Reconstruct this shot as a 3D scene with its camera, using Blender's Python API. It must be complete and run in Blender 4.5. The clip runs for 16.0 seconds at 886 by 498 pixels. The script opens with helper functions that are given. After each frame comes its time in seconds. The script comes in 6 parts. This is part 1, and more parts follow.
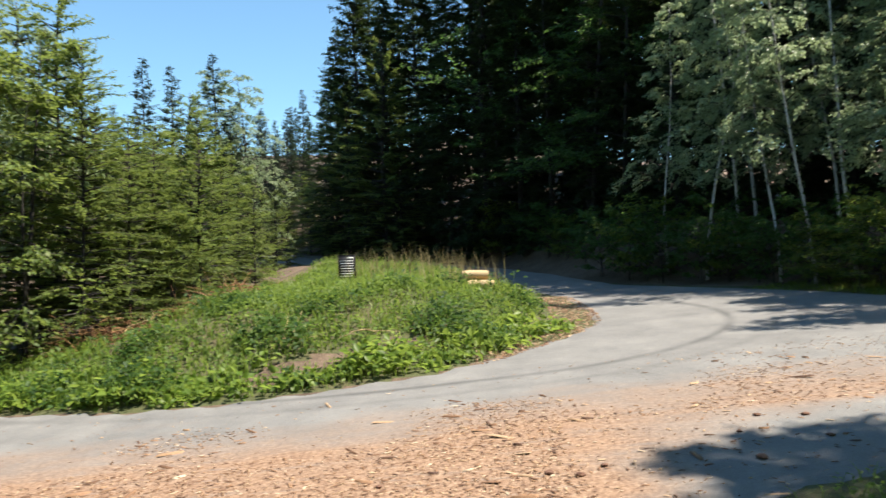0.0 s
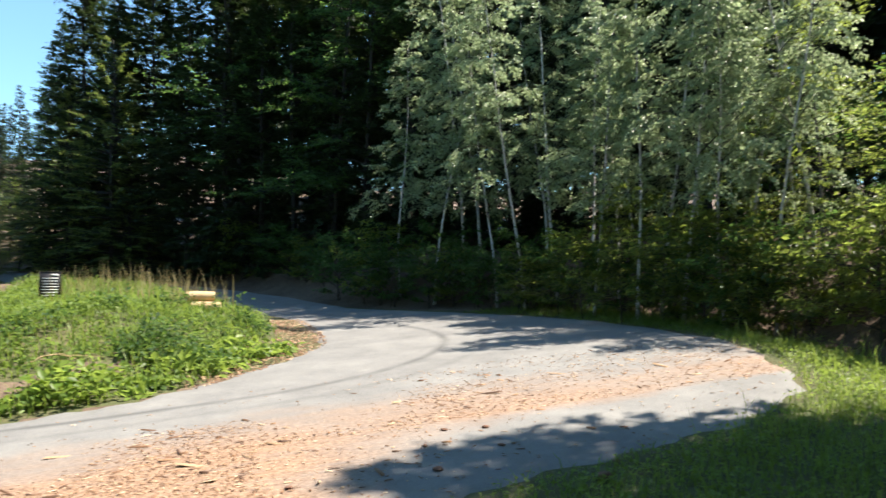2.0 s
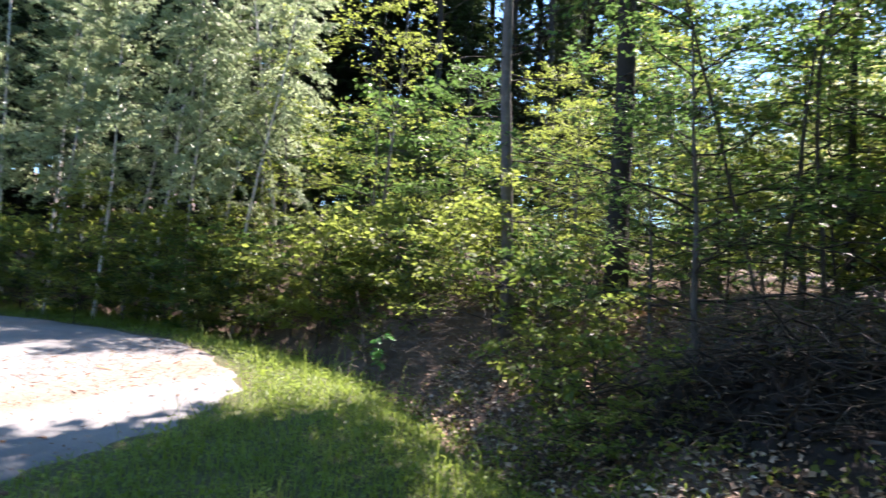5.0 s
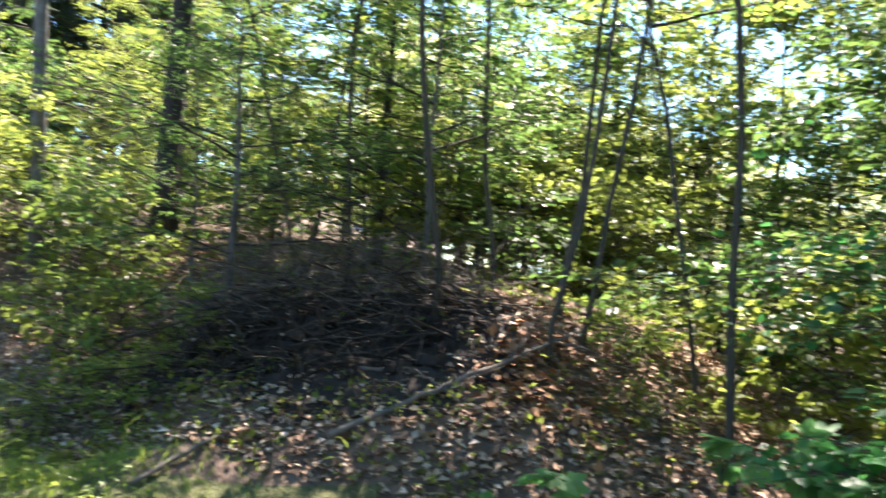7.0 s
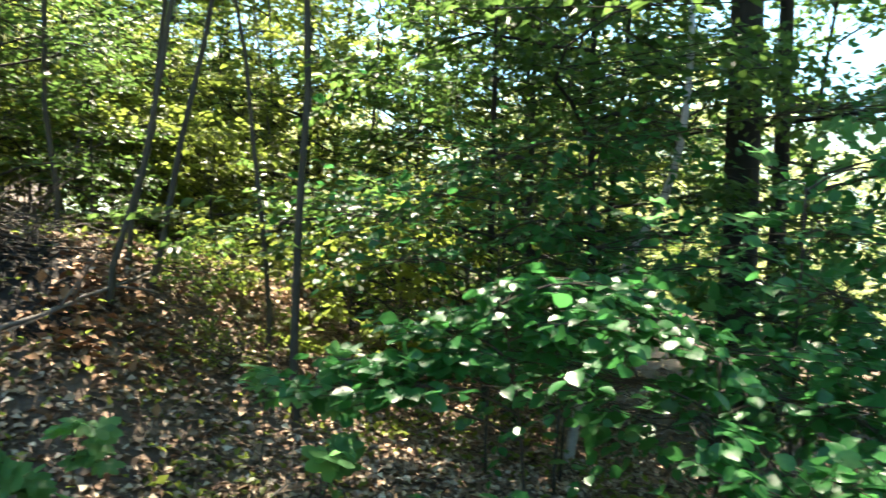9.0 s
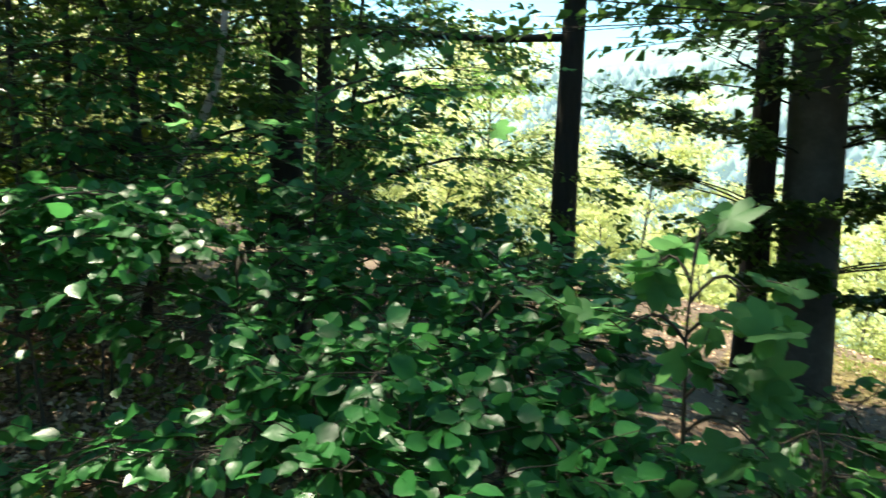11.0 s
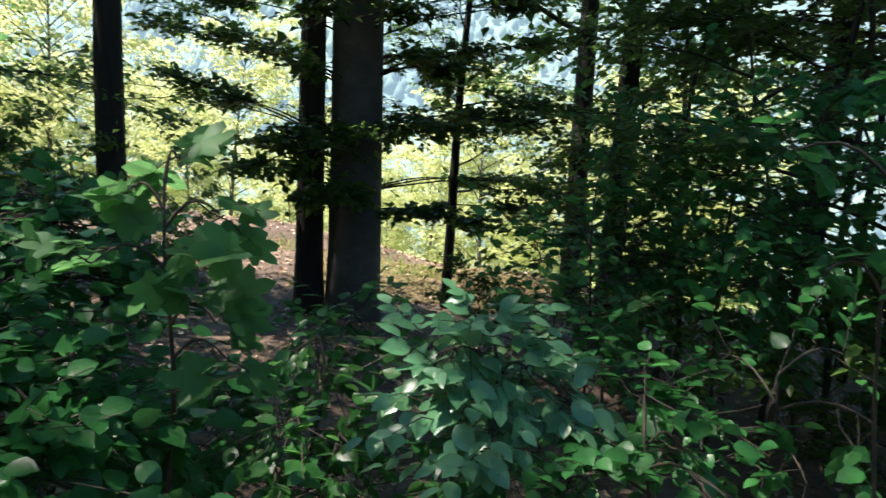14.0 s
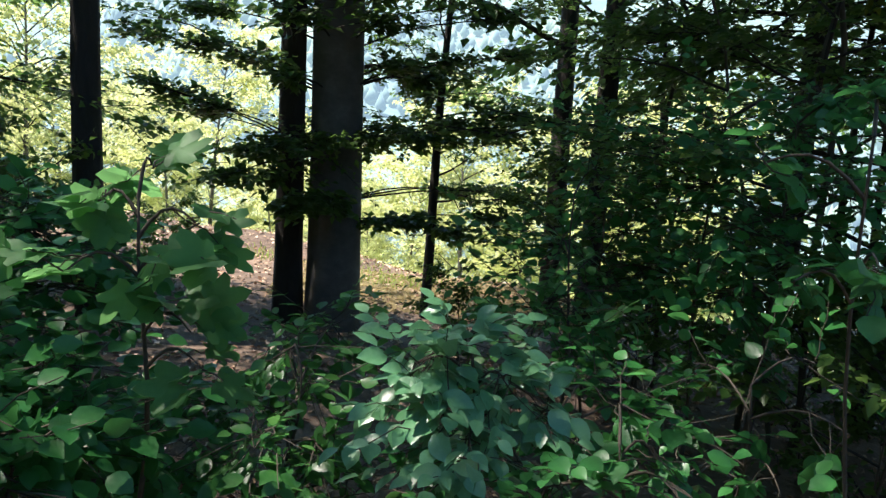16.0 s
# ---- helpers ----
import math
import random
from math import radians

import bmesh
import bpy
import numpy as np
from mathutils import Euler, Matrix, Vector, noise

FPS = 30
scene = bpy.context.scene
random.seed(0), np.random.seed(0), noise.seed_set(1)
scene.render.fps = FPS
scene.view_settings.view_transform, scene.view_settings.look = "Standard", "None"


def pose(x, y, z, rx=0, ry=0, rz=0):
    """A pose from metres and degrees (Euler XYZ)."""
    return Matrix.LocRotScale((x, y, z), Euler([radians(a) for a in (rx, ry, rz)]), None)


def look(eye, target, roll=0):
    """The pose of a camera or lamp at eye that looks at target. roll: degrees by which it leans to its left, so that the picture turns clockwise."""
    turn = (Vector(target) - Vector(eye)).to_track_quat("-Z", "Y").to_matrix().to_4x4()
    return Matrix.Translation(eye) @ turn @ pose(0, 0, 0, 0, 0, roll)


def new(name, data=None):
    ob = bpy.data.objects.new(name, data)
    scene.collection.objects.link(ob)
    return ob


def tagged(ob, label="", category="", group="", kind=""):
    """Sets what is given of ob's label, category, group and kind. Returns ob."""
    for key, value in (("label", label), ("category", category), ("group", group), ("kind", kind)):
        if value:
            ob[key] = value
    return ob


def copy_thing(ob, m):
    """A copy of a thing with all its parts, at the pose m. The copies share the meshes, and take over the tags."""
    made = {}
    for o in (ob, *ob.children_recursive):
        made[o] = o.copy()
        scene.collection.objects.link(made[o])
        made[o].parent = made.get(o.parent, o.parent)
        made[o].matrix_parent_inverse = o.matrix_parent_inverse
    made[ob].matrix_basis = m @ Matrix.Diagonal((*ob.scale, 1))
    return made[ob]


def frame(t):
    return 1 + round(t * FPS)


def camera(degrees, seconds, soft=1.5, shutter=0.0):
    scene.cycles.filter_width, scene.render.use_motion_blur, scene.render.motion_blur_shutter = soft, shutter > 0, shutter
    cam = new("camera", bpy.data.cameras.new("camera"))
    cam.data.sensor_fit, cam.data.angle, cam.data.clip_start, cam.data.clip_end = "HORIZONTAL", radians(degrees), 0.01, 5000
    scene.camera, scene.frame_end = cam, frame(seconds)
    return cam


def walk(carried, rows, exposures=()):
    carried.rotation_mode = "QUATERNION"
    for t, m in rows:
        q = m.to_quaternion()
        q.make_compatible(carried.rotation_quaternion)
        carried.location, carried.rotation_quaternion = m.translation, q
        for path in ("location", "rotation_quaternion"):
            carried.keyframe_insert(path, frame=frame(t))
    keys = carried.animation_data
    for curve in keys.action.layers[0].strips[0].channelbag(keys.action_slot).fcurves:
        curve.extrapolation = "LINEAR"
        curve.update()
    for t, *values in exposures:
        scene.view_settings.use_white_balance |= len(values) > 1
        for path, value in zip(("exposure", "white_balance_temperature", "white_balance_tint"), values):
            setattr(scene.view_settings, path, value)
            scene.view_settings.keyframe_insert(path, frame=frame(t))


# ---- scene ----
cam = camera(62.7, 16.0, 1.45, 0.4)
PATH = [
    (0.0, 0.010, -0.004, 1.604, 91.97, 1.48, 0.75),
    (0.5, 0.108, -0.007, 1.607, 92.47, 0.78, -4.34),
    (1.0, 0.216, -0.005, 1.594, 92.90, 0.94, -9.19),
    (1.5, 0.307, -0.016, 1.583, 93.13, 0.53, -13.75),
    (2.0, 0.429, -0.038, 1.561, 93.56, 0.53, -18.67),
    (2.5, 0.510, -0.073, 1.576, 93.93, -1.00, -25.19),
    (3.0, 0.494, -0.063, 1.588, 94.28, -0.47, -34.42),
    (3.2, 0.487, -0.061, 1.582, 94.38, -0.64, -36.99),
    (5.3, 0.718, -0.157, 1.551, 94.32, -2.63, -62.35),
    (5.5, 0.723, -0.175, 1.546, 94.30, -2.81, -65.49),
    (6.0, 0.773, -0.232, 1.557, 93.93, -2.87, -72.39),
    (6.5, 0.800, -0.350, 1.535, 93.54, -3.08, -78.12),
    (7.0, 0.793, -0.468, 1.535, 91.77, -3.03, -90.12),
    (7.5, 0.782, -0.563, 1.523, 91.23, -2.56, -98.80),
    (8.0, 0.760, -0.670, 1.532, 90.98, -1.73, -105.94),
    (8.5, 0.745, -0.778, 1.517, 89.89, -2.25, -112.45),
    (9.0, 0.693, -0.890, 1.494, 89.12, -2.52, -118.14),
    (9.5, 0.641, -0.972, 1.490, 88.36, -2.94, -125.99),
    (10.0, 0.609, -1.026, 1.465, 87.05, -3.41, -136.42),
    (10.2, 0.586, -1.015, 1.443, 86.54, -2.96, -139.65),
    (12.3, 0.324, -1.124, 1.513, 80.14, -1.35, -164.56),
    (12.5, 0.303, -1.141, 1.497, 80.00, -1.42, -167.01),
    (13.0, 0.227, -1.141, 1.502, 79.23, -2.21, -172.44),
    (13.5, 0.196, -1.138, 1.502, 78.95, -2.95, -176.61),
    (14.0, 0.154, -1.133, 1.491, 78.64, -3.14, -180.52),
    (14.5, 0.134, -1.129, 1.483, 78.65, -3.69, -183.55),
    (15.0, 0.139, -1.132, 1.489, 79.36, -3.57, -182.01),
    (15.5, 0.148, -1.131, 1.487, 79.41, -3.58, -181.73),
    (16.0, 0.142, -1.128, 1.489, 79.54, -3.64, -181.95),
]
walk(cam, [(t, pose(x, y, z, rx, ry, rz)) for t, x, y, z, rx, ry, rz in PATH],
     [(0.0, 1.33, 6800, 12), (1.5, 1.58, 6800, 12), (2.4, 1.8, 6800, 13), (3.0, 2.05, 6700, 18), (5.3, 2.38, 6500, 28), (6.5, 2.82, 6700, 25), (7.5, 3.05, 7000, 17), (8.0, 3.0, 7200, 13), (9.0, 2.95, 7300, 9), (10.2, 2.6, 7600, -2), (12.3, 1.45, 6700, 13), (14.0, 1.73, 6650, 16), (16.0, 1.83, 6600, 18)])

# ---- daylight ----
SUN_AZ, SUN_EL = radians(100), radians(63)      # azimuth clockwise from +y
sun_dir = Vector((math.sin(SUN_AZ) * math.cos(SUN_EL), math.cos(SUN_AZ) * math.cos(SUN_EL), math.sin(SUN_EL)))
world = bpy.data.worlds.new("sky")
scene.world = world
world.use_nodes = True
wn = world.node_tree
sky = wn.nodes.new("ShaderNodeTexSky")
sky.sky_type, sky.sun_disc, sky.sun_elevation, sky.sun_rotation = "NISHITA", False, SUN_EL, SUN_AZ
sky.air_density, sky.dust_density, sky.ozone_density = 1.1, 0.1, 1.5
tone = wn.nodes.new("ShaderNodeMix")
tone.data_type, tone.blend_type = "RGBA", "MULTIPLY"
tone.inputs[0].default_value = 1.0
tone.inputs[7].default_value = (0.77, 1.05, 1.1, 1)      # clear summer blue
wn.links.new(sky.outputs[0], tone.inputs[6])
wn.links.new(tone.outputs[2], wn.nodes["Background"].inputs[0])
wn.nodes["Background"].inputs[1].default_value = 0.085
sun_data = bpy.data.lights.new("sun", "SUN")
sun_data.energy, sun_data.angle, sun_data.color = 5.0, radians(0.6), (1.0, 0.94, 0.84)
sun_lamp = new("sun", sun_data)
sun_lamp.matrix_world = look(sun_dir * 60, (0, 0, 0))


# ---- materials ----
def material(name):
    m = bpy.data.materials.new(name)
    m.use_nodes = True
    nt = m.node_tree
    return m, nt, nt.nodes["Principled BSDF"]


def node(nt, kind, **values):
    n = nt.nodes.new(kind)
    for key, value in values.items():
        n.inputs[key].default_value = value
    return n


def ramp(nt, source, stops):
    r = nt.nodes.new("ShaderNodeValToRGB")
    while len(r.color_ramp.elements) < len(stops):
        r.color_ramp.elements.new(0.5)
    for e, (p, c) in zip(r.color_ramp.elements, stops):
        e.position, e.color = p, (*c, 1)
    nt.links.new(source, r.inputs[0])
    return r.outputs[0]


def mix(nt, fac, a, b):
    n = nt.nodes.new("ShaderNodeMix")
    n.data_type = "RGBA"
    for sock, val in ((n.inputs[0], fac), (n.inputs[6], a), (n.inputs[7], b)):
        if isinstance(val, bpy.types.NodeSocket):
            nt.links.new(val, sock)
        elif isinstance(val, tuple):
            sock.default_value = (*val, 1)
        else:
            sock.default_value = val
    return n.outputs[2]


def noise_tex(nt, coord, scale, detail=4, rough=0.6):
    n = node(nt, "ShaderNodeTexNoise", Scale=scale, Detail=detail, Roughness=rough)
    nt.links.new(coord, n.inputs["Vector"])
    return n.outputs[0]


def bump(nt, bsdf, height, strength, distance=0.02):
    b = node(nt, "ShaderNodeBump", Strength=strength, Distance=distance)
    nt.links.new(height, b.inputs["Height"])
    nt.links.new(b.outputs[0], bsdf.inputs["Normal"])


def place(nt):
    return nt.nodes.new("ShaderNodeNewGeometry").outputs["Position"]


def leaf_material(name, dark, mid, light, through_=0.4, rough=0.45, single=False, sheen=0.3):
    """Foliage: each leaf has its own tint, and lets light through."""
    m, nt, bsdf = material(name)
    if single:
        rnd = nt.nodes.new("ShaderNodeObjectInfo").outputs["Random"]
    else:
        rnd = nt.nodes.new("ShaderNodeNewGeometry").outputs["Random Per Island"]
    coord = place(nt)
    base = ramp(nt, rnd, [(0.0, dark), (0.55, mid), (1.0, light)])
    patch = noise_tex(nt, coord, 0.9, 2)
    base = mix(nt, ramp(nt, patch, [(0.35, (0, 0, 0)), (0.7, (0.6, 0.6, 0.6))]), base, dark)
    if single:
        vein = noise_tex(nt, coord, 60, 3)
        base = mix(nt, ramp(nt, vein, [(0.4, (0, 0, 0)), (0.75, (0.35, 0.35, 0.35))]), base, light)
        bump(nt, bsdf, vein, 0.25, 0.004)
    nt.links.new(base, bsdf.inputs["Base Color"])
    bsdf.inputs["Roughness"].default_value = rough
    bsdf.inputs["Specular IOR Level"].default_value = sheen
    tr = nt.nodes.new("ShaderNodeBsdfTranslucent")
    glow = mix(nt, 0.6, base, tuple(min(1, 2.3 * c) for c in light))
    nt.links.new(glow, tr.inputs[0])
    ms = node(nt, "ShaderNodeMixShader", Fac=through_)
    nt.links.new(bsdf.outputs[0], ms.inputs[1])
    nt.links.new(tr.outputs[0], ms.inputs[2])
    nt.links.new(ms.outputs[0], nt.nodes["Material Output"].inputs[0])
    return m


def surface_material(name, stops, scale, fine, rough=0.9, relief=0.5, distance=0.03, stretch=None):
    """Two scales of noise over a colour ramp, with relief."""
    m, nt, bsdf = material(name)
    coord = place(nt)
    if stretch:
        mp = nt.nodes.new("ShaderNodeMapping")
        mp.inputs["Scale"].default_value = stretch
        nt.links.new(coord, mp.inputs[0])
        coord = mp.outputs[0]
    big, small = noise_tex(nt, coord, scale), noise_tex(nt, coord, fine, 5, 0.7)
    both = mix(nt, 0.5, big, small)
    nt.links.new(ramp(nt, both, stops), bsdf.inputs["Base Color"])
    bsdf.inputs["Roughness"].default_value = rough
    bump(nt, bsdf, small, relief, distance)
    return m


def island_material(name, stops, rough=0.85, object_random=False):
    m, nt, bsdf = material(name)
    if object_random:
        rnd = nt.nodes.new("ShaderNodeObjectInfo").outputs["Random"]
    else:
        rnd = nt.nodes.new("ShaderNodeNewGeometry").outputs["Random Per Island"]
    fine = noise_tex(nt, place(nt), 45, 4)
    col = ramp(nt, rnd, stops)
    nt.links.new(mix(nt, ramp(nt, fine, [(0.35, (0, 0, 0)), (0.8, (0.5, 0.5, 0.5))]), col, stops[0][1]), bsdf.inputs["Base Color"])
    bsdf.inputs["Roughness"].default_value = rough
    bump(nt, bsdf, fine, 0.4, 0.004)
    return m


M_spruce = leaf_material("spruce_needles", (0.007, 0.018, 0.007), (0.02, 0.043, 0.012), (0.045, 0.072, 0.018), 0.25, 0.55)
M_young = leaf_material("young_conifer_needles", (0.045, 0.079, 0.019), (0.098, 0.143, 0.03), (0.173, 0.217, 0.049), 0.4, 0.5)
M_pine = leaf_material("distant_spruce_needles", (0.013, 0.028, 0.015), (0.021, 0.042, 0.021), (0.035, 0.059, 0.025), 0.15, 0.6)
M_birch = leaf_material("birch_leaves", (0.085, 0.135, 0.058), (0.16, 0.218, 0.1), (0.28, 0.34, 0.19), 0.45, 0.33)
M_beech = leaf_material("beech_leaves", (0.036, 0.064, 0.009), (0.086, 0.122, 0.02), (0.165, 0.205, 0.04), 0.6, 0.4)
# darker copy of the beech green, with the wood's shade in its colour
M_shade_tone = leaf_material("shade_toned_leaves", (0.015, 0.046, 0.01), (0.036, 0.085, 0.018), (0.078, 0.14, 0.033), 0.55, 0.38)
# very pale leaf colour that carries the glare of full sun
M_sun_pale = leaf_material("sun_paled_leaves", (0.27, 0.32, 0.1), (0.38, 0.43, 0.16), (0.46, 0.5, 0.24), 0.5, 0.5)
M_weed = leaf_material("weed_leaves", (0.035, 0.075, 0.012), (0.085, 0.145, 0.022), (0.16, 0.225, 0.042), 0.4, 0.6)
M_nettle = leaf_material("nettle_leaves", (0.014, 0.042, 0.008), (0.035, 0.08, 0.014), (0.07, 0.125, 0.025), 0.35, 0.6)
M_grass = leaf_material("grass_blades", (0.055, 0.1, 0.012), (0.11, 0.18, 0.022), (0.2, 0.265, 0.048), 0.42, 0.45)
M_straw = leaf_material("dry_straw", (0.165, 0.128, 0.053), (0.24, 0.195, 0.09), (0.315, 0.27, 0.135), 0.3, 0.6)
M_maple = leaf_material("maple_leaf", (0.04, 0.13, 0.045), (0.07, 0.2, 0.065), (0.115, 0.27, 0.09), 0.55, 0.5, single=True)
M_hazel = leaf_material("hazel_leaf", (0.009, 0.066, 0.016), (0.021, 0.122, 0.028), (0.05, 0.195, 0.05), 0.36, 0.36, single=True, sheen=0.33)
M_seedling = leaf_material("seedling_leaf", (0.016, 0.085, 0.018), (0.035, 0.14, 0.03), (0.08, 0.215, 0.055), 0.42, 0.34, single=True, sheen=0.35)
M_waxy = leaf_material("waxy_leaf", (0.045, 0.165, 0.07), (0.1, 0.265, 0.12), (0.22, 0.38, 0.22), 0.28, 0.3, single=True, sheen=0.5)
M_bark = surface_material("dark_bark", [(0.3, (0.011, 0.009, 0.008)), (0.55, (0.026, 0.023, 0.019)), (0.75, (0.055, 0.048, 0.041))], 2.5, 24, 0.95, 0.8, 0.02, (1, 1, 0.3))
M_beechbark = surface_material("beech_bark", [(0.3, (0.045, 0.044, 0.038)), (0.52, (0.098, 0.094, 0.086)), (0.72, (0.18, 0.176, 0.165))], 1.1, 7, 0.8, 0.15, 0.006, (1, 1, 1.3))
M_birchbark = surface_material("birch_bark", [(0.36, (0.04, 0.036, 0.032)), (0.44, (0.4, 0.384, 0.352)), (0.7, (0.6, 0.584, 0.552))], 6, 18, 0.7, 0.3, 0.006, (1, 1, 2.2))
M_twig = surface_material("brown_twig", [(0.3, (0.022, 0.018, 0.012)), (0.7, (0.075, 0.062, 0.045))], 5, 40, 0.9, 0.4, 0.004)
M_stem = surface_material("young_bark", [(0.3, (0.025, 0.022, 0.015)), (0.55, (0.055, 0.05, 0.036)), (0.75, (0.11, 0.1, 0.08))], 2.5, 30, 0.9, 0.5, 0.006, (1, 1, 0.4))
# root wood in a near-black brown
M_root = surface_material("dark_roots", [(0.3, (0.012, 0.008, 0.005)), (0.6, (0.03, 0.02, 0.012)), (0.8, (0.065, 0.045, 0.028))], 3, 30, 0.9, 0.6, 0.01)
M_deadwood = surface_material("weathered_branch", [(0.3, (0.053, 0.041, 0.032)), (0.7, (0.158, 0.135, 0.112))], 4, 50, 0.9, 0.5, 0.004)
M_litter = surface_material("forest_floor", [(0.25, (0.028, 0.018, 0.012)), (0.45, (0.08, 0.053, 0.035)), (0.6, (0.15, 0.105, 0.07)), (0.78, (0.24, 0.18, 0.125))], 0.8, 13, 0.95, 0.9, 0.04)
M_soil = surface_material("grassy_soil", [(0.3, (0.034, 0.045, 0.015)), (0.5, (0.064, 0.071, 0.022)), (0.62, (0.098, 0.079, 0.038)), (0.75, (0.18, 0.143, 0.075))], 0.55, 11, 0.95, 0.9, 0.05)
# dark humus soil, deepened by the overhang's shade in the colour
M_humus = surface_material("shade_dark_humus", [(0.3, (0.006, 0.005, 0.003)), (0.55, (0.02, 0.014, 0.01)), (0.75, (0.056, 0.04, 0.028))], 1.2, 14, 0.95, 0.9, 0.05)
M_meadow = surface_material("meadow", [(0.3, (0.123, 0.162, 0.048)), (0.55, (0.209, 0.247, 0.076)), (0.75, (0.314, 0.323, 0.133))], 0.12, 2.0, 0.95, 0.4, 0.1)
M_deadleaf = island_material("dead_leaves", [(0.0, (0.09, 0.046, 0.025)), (0.4, (0.29, 0.18, 0.108)), (0.75, (0.47, 0.335, 0.225)), (1.0, (0.62, 0.52, 0.39))])
M_chip = island_material("bark_chips", [(0.0, (0.06, 0.03, 0.018)), (0.35, (0.17, 0.088, 0.046)), (0.7, (0.3, 0.175, 0.097)), (0.9, (0.43, 0.31, 0.19)), (1.0, (0.56, 0.46, 0.33))])
M_rust = island_material("brown_dead_needles", [(0.0, (0.104, 0.048, 0.02)), (0.6, (0.216, 0.104, 0.04)), (1.0, (0.32, 0.176, 0.08))])
M_cutwood = surface_material("fresh_cut_wood", [(0.3, (0.336, 0.224, 0.104)), (0.7, (0.528, 0.4, 0.224))], 6, 40, 0.8, 0.3, 0.004)
M_signblack = surface_material("black_sign_panel", [(0.3, (0.012, 0.012, 0.014)), (0.7, (0.03, 0.03, 0.033))], 6, 60, 0.45, 0.1, 0.002)
M_signwhite = surface_material("white_sign_print", [(0.3, (0.6, 0.6, 0.58)), (0.7, (0.78, 0.78, 0.76))], 6, 60, 0.5, 0.1, 0.002)
M_stone = surface_material("brown_clod", [(0.3, (0.07, 0.032, 0.02)), (0.7, (0.19, 0.1, 0.062))], 9, 40, 0.9, 0.6, 0.01)
M_rock = surface_material("pale_rock", [(0.3, (0.2, 0.192, 0.176)), (0.7, (0.4, 0.392, 0.368))], 2, 15, 0.9, 0.6, 0.03)


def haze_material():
    """Wooded hills across the valley, with bright summer haze put in as blue glow."""
    m, nt, bsdf = material("haze_glow_hills")
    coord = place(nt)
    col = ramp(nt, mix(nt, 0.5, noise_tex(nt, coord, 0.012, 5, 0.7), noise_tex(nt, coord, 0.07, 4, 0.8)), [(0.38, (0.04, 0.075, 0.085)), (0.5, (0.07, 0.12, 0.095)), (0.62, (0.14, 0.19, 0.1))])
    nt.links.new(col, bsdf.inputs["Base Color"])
    # pale blue emission stands in for the haze in front of the hills
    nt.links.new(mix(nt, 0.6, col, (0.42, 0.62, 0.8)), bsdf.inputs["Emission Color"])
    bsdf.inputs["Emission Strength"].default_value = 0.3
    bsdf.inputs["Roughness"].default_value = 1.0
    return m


M_haze_glow = haze_material()


